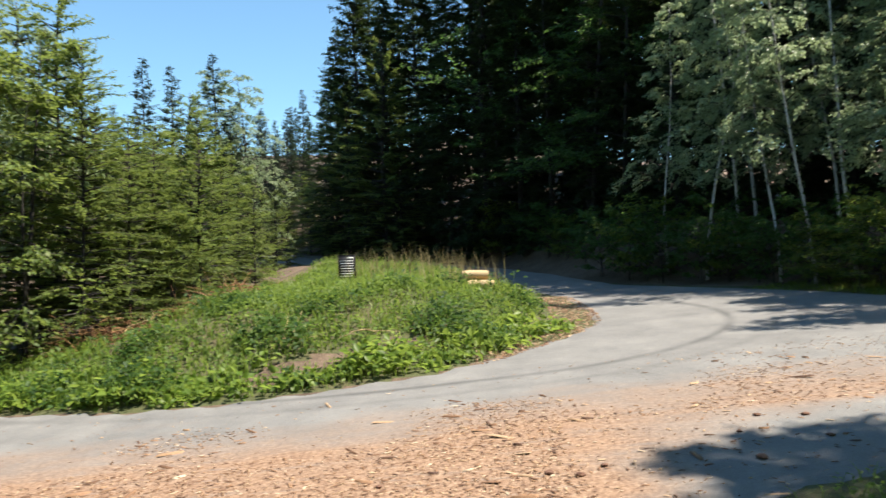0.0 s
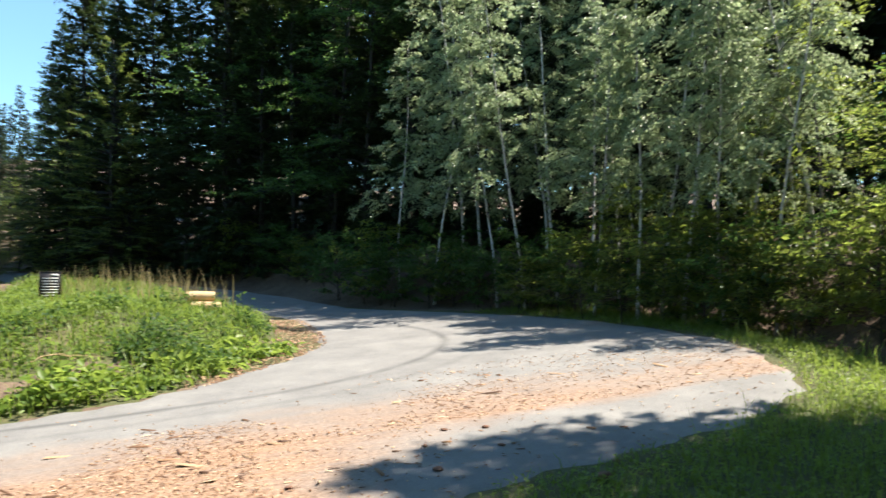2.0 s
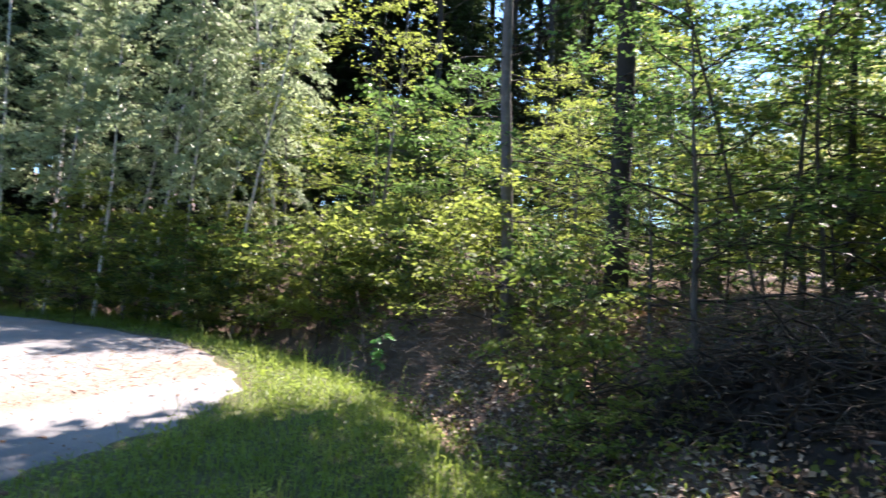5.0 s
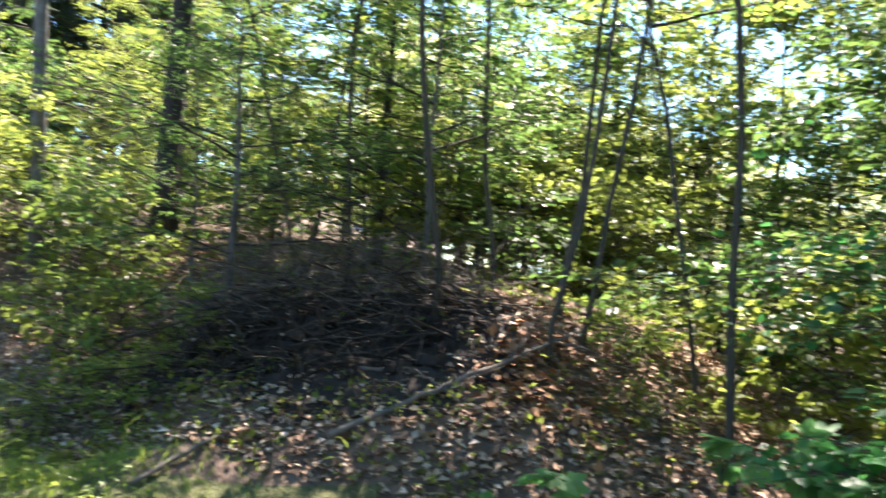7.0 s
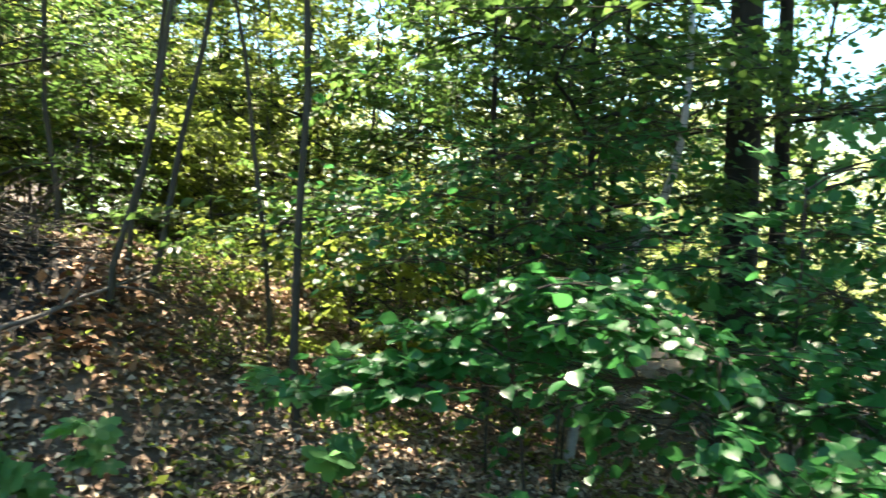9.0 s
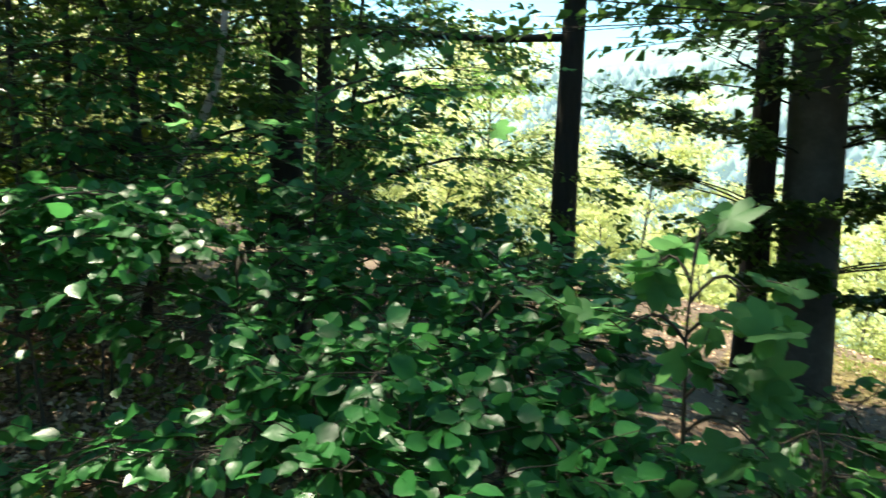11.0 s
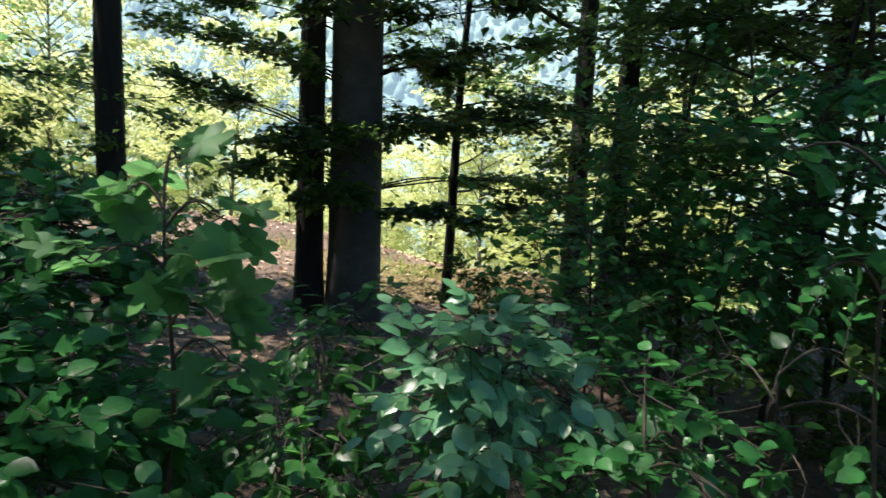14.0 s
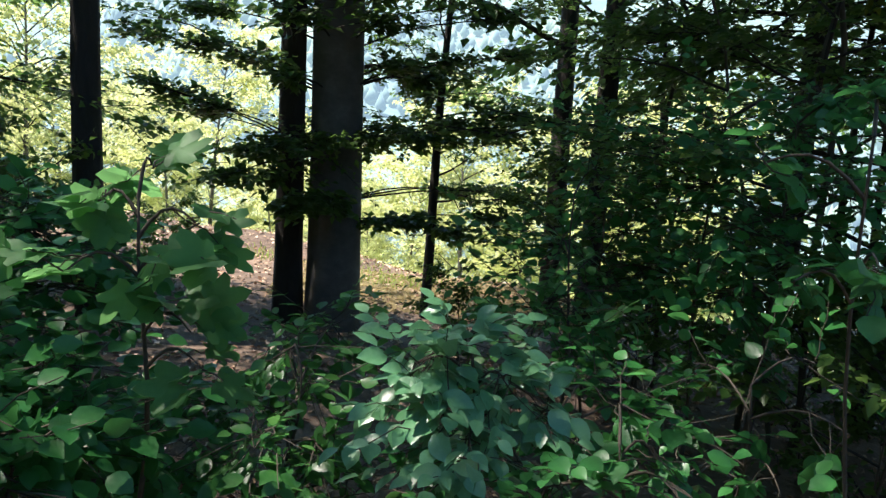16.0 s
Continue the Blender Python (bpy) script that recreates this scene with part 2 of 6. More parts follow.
def road_material():
    """Worn asphalt with grit, tyre marks, and orange bark dust trodden in along the near side."""
    m, nt, bsdf = material("worn_asphalt")
    coord = place(nt)
    fine, mid = noise_tex(nt, coord, 60, 4, 0.8), noise_tex(nt, coord, 1.3, 6, 0.7)
    grey = ramp(nt, mix(nt, 0.5, mid, fine), [(0.34, (0.095, 0.094, 0.09)), (0.5, (0.148, 0.146, 0.139)), (0.66, (0.21, 0.205, 0.19))])
    sep = nt.nodes.new("ShaderNodeSeparateXYZ")
    nt.links.new(coord, sep.inputs[0])

    def calc(op, a, b=None, c=None):
        n = nt.nodes.new("ShaderNodeMath")
        n.operation = op
        for sock, val in zip(n.inputs, (a, b, c)):
            if isinstance(val, bpy.types.NodeSocket):
                nt.links.new(val, sock)
            elif val is not None:
                sock.default_value = val
        return n.outputs[0]

    x, y = sep.outputs[0], sep.outputs[1]
    # bark dust: a broad belt that follows the near edge of the driven lane, swept thin in places
    along = nt.nodes.new("ShaderNodeMapping")
    along.inputs["Rotation"].default_value = (0, 0, radians(-14))
    along.inputs["Scale"].default_value = (0.28, 1.6, 1)
    nt.links.new(coord, along.inputs[0])
    wav = mix(nt, 0.5, noise_tex(nt, coord, 0.45, 5, 0.65), noise_tex(nt, along.outputs[0], 0.9, 5, 0.65))
    edge = calc("MULTIPLY_ADD", calc("POWER", calc("MAXIMUM", calc("ADD", x, 2.5), 0.0), 1.35), 0.10, 7.3)
    belt = calc("MULTIPLY_ADD", calc("SUBTRACT", edge, y), 0.55, calc("MULTIPLY_ADD", wav, 2.6, -1.15))
    bare = noise_tex(nt, coord, 0.33, 3)
    far_right = calc("MULTIPLY", calc("MAXIMUM", calc("SUBTRACT", x, 0.5), 0.0), calc("MAXIMUM", calc("SUBTRACT", 6.5, y), 0.0))
    dust = calc("SUBTRACT", belt, calc("MULTIPLY", calc("MAXIMUM", far_right, 0.0), calc("MULTIPLY", bare, 1.9)))
    dust = calc("SUBTRACT", dust, calc("MULTIPLY", calc("MAXIMUM", calc("SUBTRACT", x, 1.2), 0.0), 0.16))
    spots = noise_tex(nt, along.outputs[0], 5, 6, 0.75)
    mask = calc("MULTIPLY", calc("MINIMUM", calc("MAXIMUM", dust, 0.0), 1.0), ramp(nt, spots, [(0.25, (0.25, 0.25, 0.25)), (0.46, (0.95, 0.95, 0.95))]))
    dustcol = ramp(nt, noise_tex(nt, coord, 26, 5, 0.75), [(0.32, (0.085, 0.044, 0.026)), (0.45, (0.19, 0.11, 0.065)), (0.56, (0.27, 0.17, 0.105)), (0.7, (0.38, 0.285, 0.195))])
    col = mix(nt, mask, grey, dustcol)
    # tyre marks: thin dark arcs round the inside of the bend
    def arc(cx, cy, ex, radius, width):
        dx, dy = calc("MULTIPLY", calc("SUBTRACT", x, cx), ex), calc("SUBTRACT", y, cy)
        r = calc("SQRT", calc("ADD", calc("MULTIPLY", dx, dx), calc("MULTIPLY", dy, dy)))
        return calc("MAXIMUM", calc("SUBTRACT", 1.0, calc("DIVIDE", calc("ABSOLUTE", calc("SUBTRACT", r, radius)), width)), 0.0)
    right, left = calc("GREATER_THAN", x, 0.3), calc("LESS_THAN", x, 0.3)
    bend = calc("MULTIPLY", calc("MULTIPLY", right, calc("LESS_THAN", y, 14.6)), calc("MAXIMUM", arc(0.25, 13.05, 1.0, 4.38, 0.13), calc("MULTIPLY", arc(0.2, 13.3, 1.0, 5.2, 0.14), 0.4)))
    run = calc("MULTIPLY", left, calc("MAXIMUM", arc(-1.2, 19.0, 1.0, 10.44, 0.13), calc("MULTIPLY", arc(-1.2, 19.0, 1.0, 11.0, 0.14), 0.4)))
    marks = calc("MULTIPLY", calc("MAXIMUM", bend, run), ramp(nt, noise_tex(nt, coord, 1.1, 4), [(0.3, (0.3, 0.3, 0.3)), (0.6, (0.8, 0.8, 0.8))]))
    col = mix(nt, marks, col, (0.05, 0.05, 0.05))
    nt.links.new(col, bsdf.inputs["Base Color"])
    bsdf.inputs["Roughness"].default_value = 0.9
    bump(nt, bsdf, mix(nt, 0.5, fine, spots), 0.6, 0.012)
    return m


M_road = road_material()


# ---- mesh helpers ----
rng = np.random.default_rng(7)


class Geo:
    """Gathers vertices and faces, and makes one mesh of them."""

    def __init__(self):
        self.v, self.f, self.n = [], [], 0

    def add(self, verts, faces):
        verts = np.asarray(verts, float).reshape(-1, 3)
        for fs in faces:
            self.f.append(np.asarray(fs, int) + self.n)
        self.v.append(verts)
        self.n += len(verts)

    def mesh(self, name, mat, smooth=False):
        me = bpy.data.meshes.new(name)
        v = np.concatenate(self.v)
        loops = np.concatenate([f.ravel() for f in self.f])
        sizes = np.concatenate([np.full(len(f), f.shape[1]) for f in self.f])
        me.vertices.add(len(v))
        me.vertices.foreach_set("co", v.ravel())
        me.loops.add(len(loops))
        me.loops.foreach_set("vertex_index", loops)
        me.polygons.add(len(sizes))
        me.polygons.foreach_set("loop_start", np.concatenate([[0], np.cumsum(sizes)[:-1]]))
        if smooth:
            me.polygons.foreach_set("use_smooth", np.ones(len(sizes), bool))
        me.update(calc_edges=True)
        me.validate()
        if mat:
            me.materials.append(mat)
        return me


def unit(a):
    a = np.asarray(a, float)
    return a / np.maximum(np.linalg.norm(a, axis=-1, keepdims=True), 1e-9)


def tube(geo, pts, radii, sides=5, cap=True):
    """A tapered limb along pts."""
    pts, radii = np.asarray(pts, float), np.asarray(radii, float)
    n = len(pts)
    way = unit(np.gradient(pts, axis=0))
    ref = np.where(np.abs(way[:, 2:3]) > 0.8, [[1.0, 0, 0]], [[0, 0, 1.0]])
    a = unit(np.cross(way, ref))
    b = np.cross(way, a)
    ang = np.arange(sides) * 2 * np.pi / sides
    ring = pts[:, None] + radii[:, None, None] * (np.cos(ang)[None, :, None] * a[:, None] + np.sin(ang)[None, :, None] * b[:, None])
    i, j = np.meshgrid(np.arange(n - 1), np.arange(sides), indexing="ij")
    k = (j + 1) % sides
    faces = [np.stack([i * sides + j, i * sides + k, (i + 1) * sides + k, (i + 1) * sides + j], -1).reshape(-1, 4)]
    if cap:
        faces.append(np.array([range(sides)])[:, ::-1])
        faces.append(np.array([range((n - 1) * sides, n * sides)]))
    geo.add(ring, faces)


def leaves(geo, c, axis, normal, length, width, fold=0.18):
    """Many small folded leaves, two triangles each."""
    c, axis = np.asarray(c, float), unit(axis)
    side = unit(np.cross(normal, axis))
    up = np.cross(axis, side)
    length, width = np.broadcast_to(length, len(c))[:, None], np.broadcast_to(width, len(c))[:, None]
    mid = c + 0.45 * length * axis
    v = np.stack([c, mid + 0.5 * width * side + fold * width * up, c + length * axis - 0.1 * length * up, mid - 0.5 * width * side + fold * width * up], 1)
    k = np.arange(len(c))[:, None] * 4
    geo.add(v, [np.concatenate([k + [0, 3, 2], k + [0, 2, 1]])])


def part(name, me, parent, label="", m=None):
    ob = new(name, me)
    ob.parent = parent
    if m is not None:
        ob.matrix_basis = m
    return tagged(ob, label)


def thing(name, label, category, group="", kind="", m=None):
    ob = new(name)
    ob.empty_display_size = 0.2
    if m is not None:
        ob.matrix_basis = m
    return tagged(ob, label, category, group, kind)


def smooth(a, b, x):
    t = np.clip((np.asarray(x, float) - a) / (b - a), 0, 1)
    return t * t * (3 - 2 * t)


def spline(pts, per=12):
    """Catmull-Rom through pts."""
    p = np.asarray(pts, float)
    p = np.concatenate([[2 * p[0] - p[1]], p, [2 * p[-1] - p[-2]]])
    out = []
    for i in range(1, len(p) - 2):
        t = np.arange(per)[:, None] / per
        a, b, c, d = p[i - 1:i + 3]
        out.append(0.5 * (2 * b + (c - a) * t + (2 * a - 5 * b + 4 * c - d) * t ** 2 + (3 * b - a - 3 * c + d) * t ** 3))
    return np.concatenate(out + [p[-2:-1]])


def side_of(x, y, line):
    """Distance from a line of points, positive on its right."""
    x, y = np.asarray(x, float), np.asarray(y, float)
    best, sign = np.full(x.shape, 1e9), np.ones(x.shape)
    for (ax, ay), (bx, by) in zip(line[:-1], line[1:]):
        ex, ey = bx - ax, by - ay
        t = np.clip(((x - ax) * ex + (y - ay) * ey) / (ex * ex + ey * ey), 0, 1)
        dx, dy = x - ax - t * ex, y - ay - t * ey
        d = np.hypot(dx, dy)
        near = d < best
        best = np.where(near, d, best)
        sign = np.where(near, np.sign(ex * dy - ey * dx) * -1, sign)
    return best * sign


# ---- lie of the land ----
ROAD_IN = spline([(-22, 14.5), (-12, 11), (-5.97, 9.5), (-4.2, 8.9), (-2.8, 8.8), (-1.4, 9.1), (0, 9.65), (1.26, 11), (2.25, 12.5), (2.55, 14.3), (2.55, 18.4), (1.4, 22.5), (-1.5, 27.5), (-5, 31.5), (-11, 38), (-18, 46)], 10)
ROAD_OUT = spline([(-24, 9), (-13, 5.2), (-7, 3.6), (-4.6, 3.1), (-2.5, 2.9), (-0.3, 3.1), (2.4, 4.5), (4.4, 4.85), (6.3, 5.8), (7.75, 8.8), (7.3, 13.4), (4.8, 19.2), (1.9, 27), (-2.2, 34), (-8, 41), (-15, 49)], 10)
VERGE_OUT = [(11, 30), (9.6, 16), (9.3, 10), (8.8, 7.4), (7.8, 5), (6.6, 3.3), (5.5, 1.8), (5.0, 0.5), (4.6, -1.0), (4.7, -2.4), (6.0, -4.4), (9, -7)]
FAR_EDGE = [(-40, 72), (-16, 50), (-9, 42), (-3, 35), (1.3, 28), (4.2, 21.5), (5.8, 18.2), (7.6, 15), (9.6, 13.6), (14, 13)]


def lumps(x, y, scale, seed):
    """Cheap smooth unevenness, about -1 to 1."""
    r = np.random.default_rng(seed)
    out = 0
    for k in range(6):
        a, p, f = r.uniform(0, 6.3), r.uniform(0, 6.3), r.uniform(0.6, 1.9) / scale
        out = out + np.sin((x * math.cos(a) + y * math.sin(a)) * f * 2 + p)
    return out / 3


def on_road(x, y):
    """Positive inside the road, as a distance from its nearer edge."""
    return np.minimum(side_of(x, y, ROAD_IN[::4].tolist()), -side_of(x, y, ROAD_OUT[::4].tolist()))


def height(x, y):
    x, y = np.asarray(x, float), np.asarray(y, float)
    z = -0.14 + 0.072 * np.clip(x, -14, 12) + 0.05 * np.clip(y, -11, 60)
    z = z + 0.055 * np.maximum(0, y - 20) + 0.04 * np.maximum(0, -x) * smooth(20, 30, y)
    road = on_road(x, y)
    # bank inside the bend
    inside = -side_of(x, y, ROAD_IN[::4].tolist())
    bank = smooth(0.0, 3.4, inside) * 0.86 * smooth(-8.5, -4.0, x) + 0.09 * lumps(x, y, 1.6, 3) * smooth(0.2, 1.5, inside)
    z = z + np.where(inside > 0, bank, 0) * np.where(y > 5, 1, 0)
    # wooded rise on the right, behind a shallow ditch
    s = side_of(x, y, VERGE_OUT) * -1
    amount = smooth(-4.5, -2.2, y) * (1.0 + 0.5 * smooth(3, 8, y))
    z = z + amount * (smooth(0.1, 2.2, s) * 0.95 + 0.06 * np.maximum(0, s - 1.5) * smooth(-2, 3, y)) - 0.22 * np.exp(-((s + 0.1) / 0.45) ** 2) * smooth(-1, 1, y)
    # steep face of the mound, with two dug-out pits under its rim
    z = z + 0.4 * smooth(4.3, 5.15, x) * (1 - smooth(5.9, 7.2, x)) * smooth(-2.1, -0.9, y) * (1 - smooth(0.9, 1.9, y))
    z = z - 0.36 * np.exp(-(((x - 5.92) / 0.24) ** 2 + ((y - 0.85) / 0.42) ** 2) ** 2) - 0.34 * np.exp(-(((x - 5.95) / 0.24) ** 2 + ((y + 0.05) / 0.45) ** 2) ** 2)
    # hillside beyond the bend
    q = side_of(x, y, FAR_EDGE) * -1
    z = z + (1 - smooth(8, 14, x)) * (smooth(0.2, 3, q) * 0.8 + 0.24 * np.clip(q - 1, 0, 60))
    # uneven forest floor
    z = z + 0.05 * lumps(x, y, 1.1, 5) * smooth(0.3, 2.0, -road) * smooth(1.5, 3, np.hypot(x, y))
    # slope into the valley and the hills across it
    d = -y - 10.8 - 0.9 * np.sin(x * 0.35) - 0.2 * np.abs(x + 2)
    z = z - 0.30 * np.clip(d, 0, 14) - 0.5 * np.clip(d - 14, 0, 85) - 0.02 * np.clip(d - 99, 0, 150)
    z = z + 0.34 * np.clip(-y - 330 + 0.1 * np.abs(x), 0, 700) * (1 + 0.12 * lumps(x, y, 260, 8))
    return z


def bare_patch(x, y):
    """Under 1 on the patches of bare earth on the bank."""
    return np.minimum(np.minimum(np.hypot((x + 2.1) / 0.85, (y - 9.85 - 0.45 * (x + 2.1)) / 0.27), np.hypot((x + 0.9) / 0.6, (y - 10.55 - 0.45 * (x + 0.9)) / 0.22)), np.hypot((x + 5.3) / 1.0, (y - 13.2) / 1.5))


def dug(x, y):
    """Bare dark earth on the mound's face, round the hollow, partly darkened as shade."""
    return 1 - np.hypot((x - 5.85) / 0.7, (y + 0.05) / 1.05)


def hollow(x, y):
    """Positive on the mound's dug-out face, whose dark colour takes in its shade."""
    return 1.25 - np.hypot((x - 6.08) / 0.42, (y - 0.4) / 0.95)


def graded(half, fine, step, grow):
    a = list(np.arange(0, fine, step))
    s = step
    while a[-1] < half:
        s *= grow
        a.append(a[-1] + s)
    a = np.array(a)
    return np.concatenate([-a[:0:-1], a])


def build_ground():
    gx = graded(2600, 14, 0.2, 1.09)
    gy = graded(2600, 22, 0.2, 1.08)
    X, Y = np.meshgrid(gx, gy, indexing="ij")
    Z = height(X, Y)
    Z = np.where(on_road(X, Y) > 0.25, Z - 0.06, Z)
    n, m = X.shape
    i, j = np.meshgrid(np.arange(n - 1), np.arange(m - 1), indexing="ij")
    f = np.stack([i * m + j, (i + 1) * m + j, (i + 1) * m + j + 1, i * m + j + 1], -1).reshape(-1, 4)
    g = Geo()
    g.add(np.stack([X, Y, Z], -1), [f])
    me = g.mesh("ground", M_litter, True)
    me.materials.append(M_soil)
    me.materials.append(M_meadow)
    me.materials.append(M_haze_glow)
    me.materials.append(M_humus)
    cx, cy = (X[:-1, :-1] + X[1:, 1:]).ravel() / 2, (Y[:-1, :-1] + Y[1:, 1:]).ravel() / 2
    idx = np.zeros(len(f), int)
    wob = 0.25 * lumps(cx, cy, 0.6, 11)
    verge = (side_of(cx, cy, VERGE_OUT) + wob > 0.15) & (cy > 1.0 - 0.4 * cx) & (cx > 1) & (side_of(cx, cy, FAR_EDGE) > 0.2)
    idx[verge] = 1
    idx[(-side_of(cx, cy, ROAD_IN[::4].tolist()) > 0) & (cy > 5)] = 1
    idx[(bare_patch(cx, cy) < 1.0 + wob) | ((cy - 13.9 - 1.05 * (cx + 6.2) > wob) & (cx < -4.4))] = 0
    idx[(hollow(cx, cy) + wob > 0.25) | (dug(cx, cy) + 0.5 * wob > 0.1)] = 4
    idx[cy < -15] = 2
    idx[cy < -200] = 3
    me.polygons.foreach_set("material_index", idx)
    tagged(new("ground", me), "uneven woodland ground with brown leaf litter and grass", "ground", kind="structure")


def build_road():
    g = Geo()
    a, b = ROAD_IN.copy(), ROAD_OUT.copy()
    k = np.arange(len(a))
    jit = 0.07 * np.sin(k * 1.7) + 0.05 * np.sin(k * 0.73 + 1)
    way = unit(b - a)
    a, b = a - way * (0.05 + jit[:, None]), b + way * (0.05 + jit[::-1, None])
    u = np.linspace(0, 1, 34)[None, :, None]
    P = a[:, None] * (1 - u) + b[:, None] * u
    Z = height(P[..., 0], P[..., 1]) + 0.02
    edge = np.minimum(u[..., 0], 1 - u[..., 0]) < 0.001
    Z = Z - np.where(edge, 0.08, 0)
    n, m = Z.shape
    i, j = np.meshgrid(np.arange(n - 1), np.arange(m - 1), indexing="ij")
    f = np.stack([i * m + j, i * m + j + 1, (i + 1) * m + j + 1, (i + 1) * m + j], -1).reshape(-1, 4)[:, ::-1]
    g.add(np.concatenate([P, Z[..., None]], -1), [f])
    tagged(new("road", g.mesh("road", M_road, True)), "pale worn asphalt road in a hairpin bend with tyre marks", "road", kind="structure")


build_ground()
build_road()


# ---- trees ----
def ground_at(x, y):
    return float(height(x, y))


def wander(r, start, way, length, steps, bend, droop=0.0, lift=0.0):
    """A crooked line from start."""
    p, d, out = np.array(start, float), unit(np.array(way, float)), [np.array(start, float)]
    for k in range(steps):
        d = unit(d + r.normal(0, bend, 3) + np.array([0, 0, lift - droop * k / steps]))
        p = p + d * length / steps
        out.append(p.copy())
    return np.array(out)


def make_conifer(name, label, seed, tall, bare, reach, whorl, boughs, sprays, size, needles, trunk_r, group="", droop=0.5, dead=True, taper=0.8, bark=None):
    """A spruce: trunk, limbs in whorls, and flat drooping sprays of needles."""
    r = np.random.default_rng(seed)
    t = thing(name, label, "tree", group)
    wood, green = Geo(), Geo()
    spine = np.array([[0.04 * tall / 10 * math.sin(k * 0.9 + seed), 0.04 * tall / 10 * math.cos(k * 1.1 + seed), z] for k, z in enumerate(np.linspace(-0.5, tall, 12))])
    spine[0, :2] *= 0.3
    tube(wood, spine, np.linspace(trunk_r, 0.012, 12) * np.where(np.arange(12) == 0, 1.25, 1), 9)
    limbs = Geo()
    z = bare
    c_, a_, n_, l_ = [], [], [], []
    while z < tall - 0.15:
        f = (z - bare) / (tall - bare)
        full = reach * (1 - f) ** taper * min(1, 0.55 + 2.5 * f)
        for b in range(boughs):
            az = r.uniform(0, 6.283)
            ln = full * r.uniform(0.6, 1.15) + 0.12
            at = np.array([np.interp(z, spine[:, 2], spine[:, 0]), np.interp(z, spine[:, 2], spine[:, 1]), z + r.uniform(-0.3, 0.3) * whorl])
            up = 0.45 * f + r.uniform(-0.15, 0.15)
            line = wander(r, at, (math.cos(az), math.sin(az), up), ln, 3, 0.05, droop * (1 - 0.6 * f), 0.02)
            tube(limbs, line, np.linspace(0.012 + 0.008 * ln, 0.004, 4), 3, False)
            k = max(4, int(sprays * ln / reach))
            u = r.uniform(0.18, 1.0, k) ** 0.8
            pos = np.stack([np.interp(u * 3, np.arange(4), line[:, q]) for q in range(3)], 1)
            out = unit(line[-1] - line[0])
            lat = unit(np.cross(out, [0, 0, 1]))
            sgn = r.choice([-1, 1], k)[:, None]
            ax = unit(out * r.uniform(0.4, 1.1, (k, 1)) + lat * sgn * r.uniform(0.35, 1.1, (k, 1)) + np.array([0, 0, -1]) * r.uniform(0.0, 0.55, (k, 1)))
            nn = unit(np.array([0, 0, 1.0]) + r.normal(0, 0.35, (k, 3)))
            c_.append(pos), a_.append(ax), n_.append(nn), l_.append(size * r.uniform(0.6, 1.4, k) * (1.1 - 0.5 * u))
        z += whorl * r.uniform(0.75, 1.25)
    c, a, n, l = map(np.concatenate, (c_, a_, n_, l_))
    leaves(green, c, a, n, l, l * 0.42, 0.1)
    # a second, finer spray hangs beside each
    leaves(green, c + r.normal(0, 0.3 * size, c.shape), unit(a + r.normal(0, 0.5, a.shape)), n, l * 0.7, l * 0.22, 0.1)
    if dead and bare > 2:
        for k in range(int(bare * 4)):
            az, zz = r.uniform(0, 6.283), r.uniform(1.2, bare)
            tube(limbs, wander(r, (0, 0, zz), (math.cos(az), math.sin(az), -0.15), r.uniform(0.4, 1.6), 3, 0.1, 0.3), np.linspace(0.012, 0.003, 4), 3, False)
    part("trunk", wood.mesh("trunk", bark or M_bark, True), t)
    tagged(part("twigwork", limbs.mesh("twigwork", M_bark, True), t), kind="stuff")
    part("crown", green.mesh("crown", needles), t)
    return t


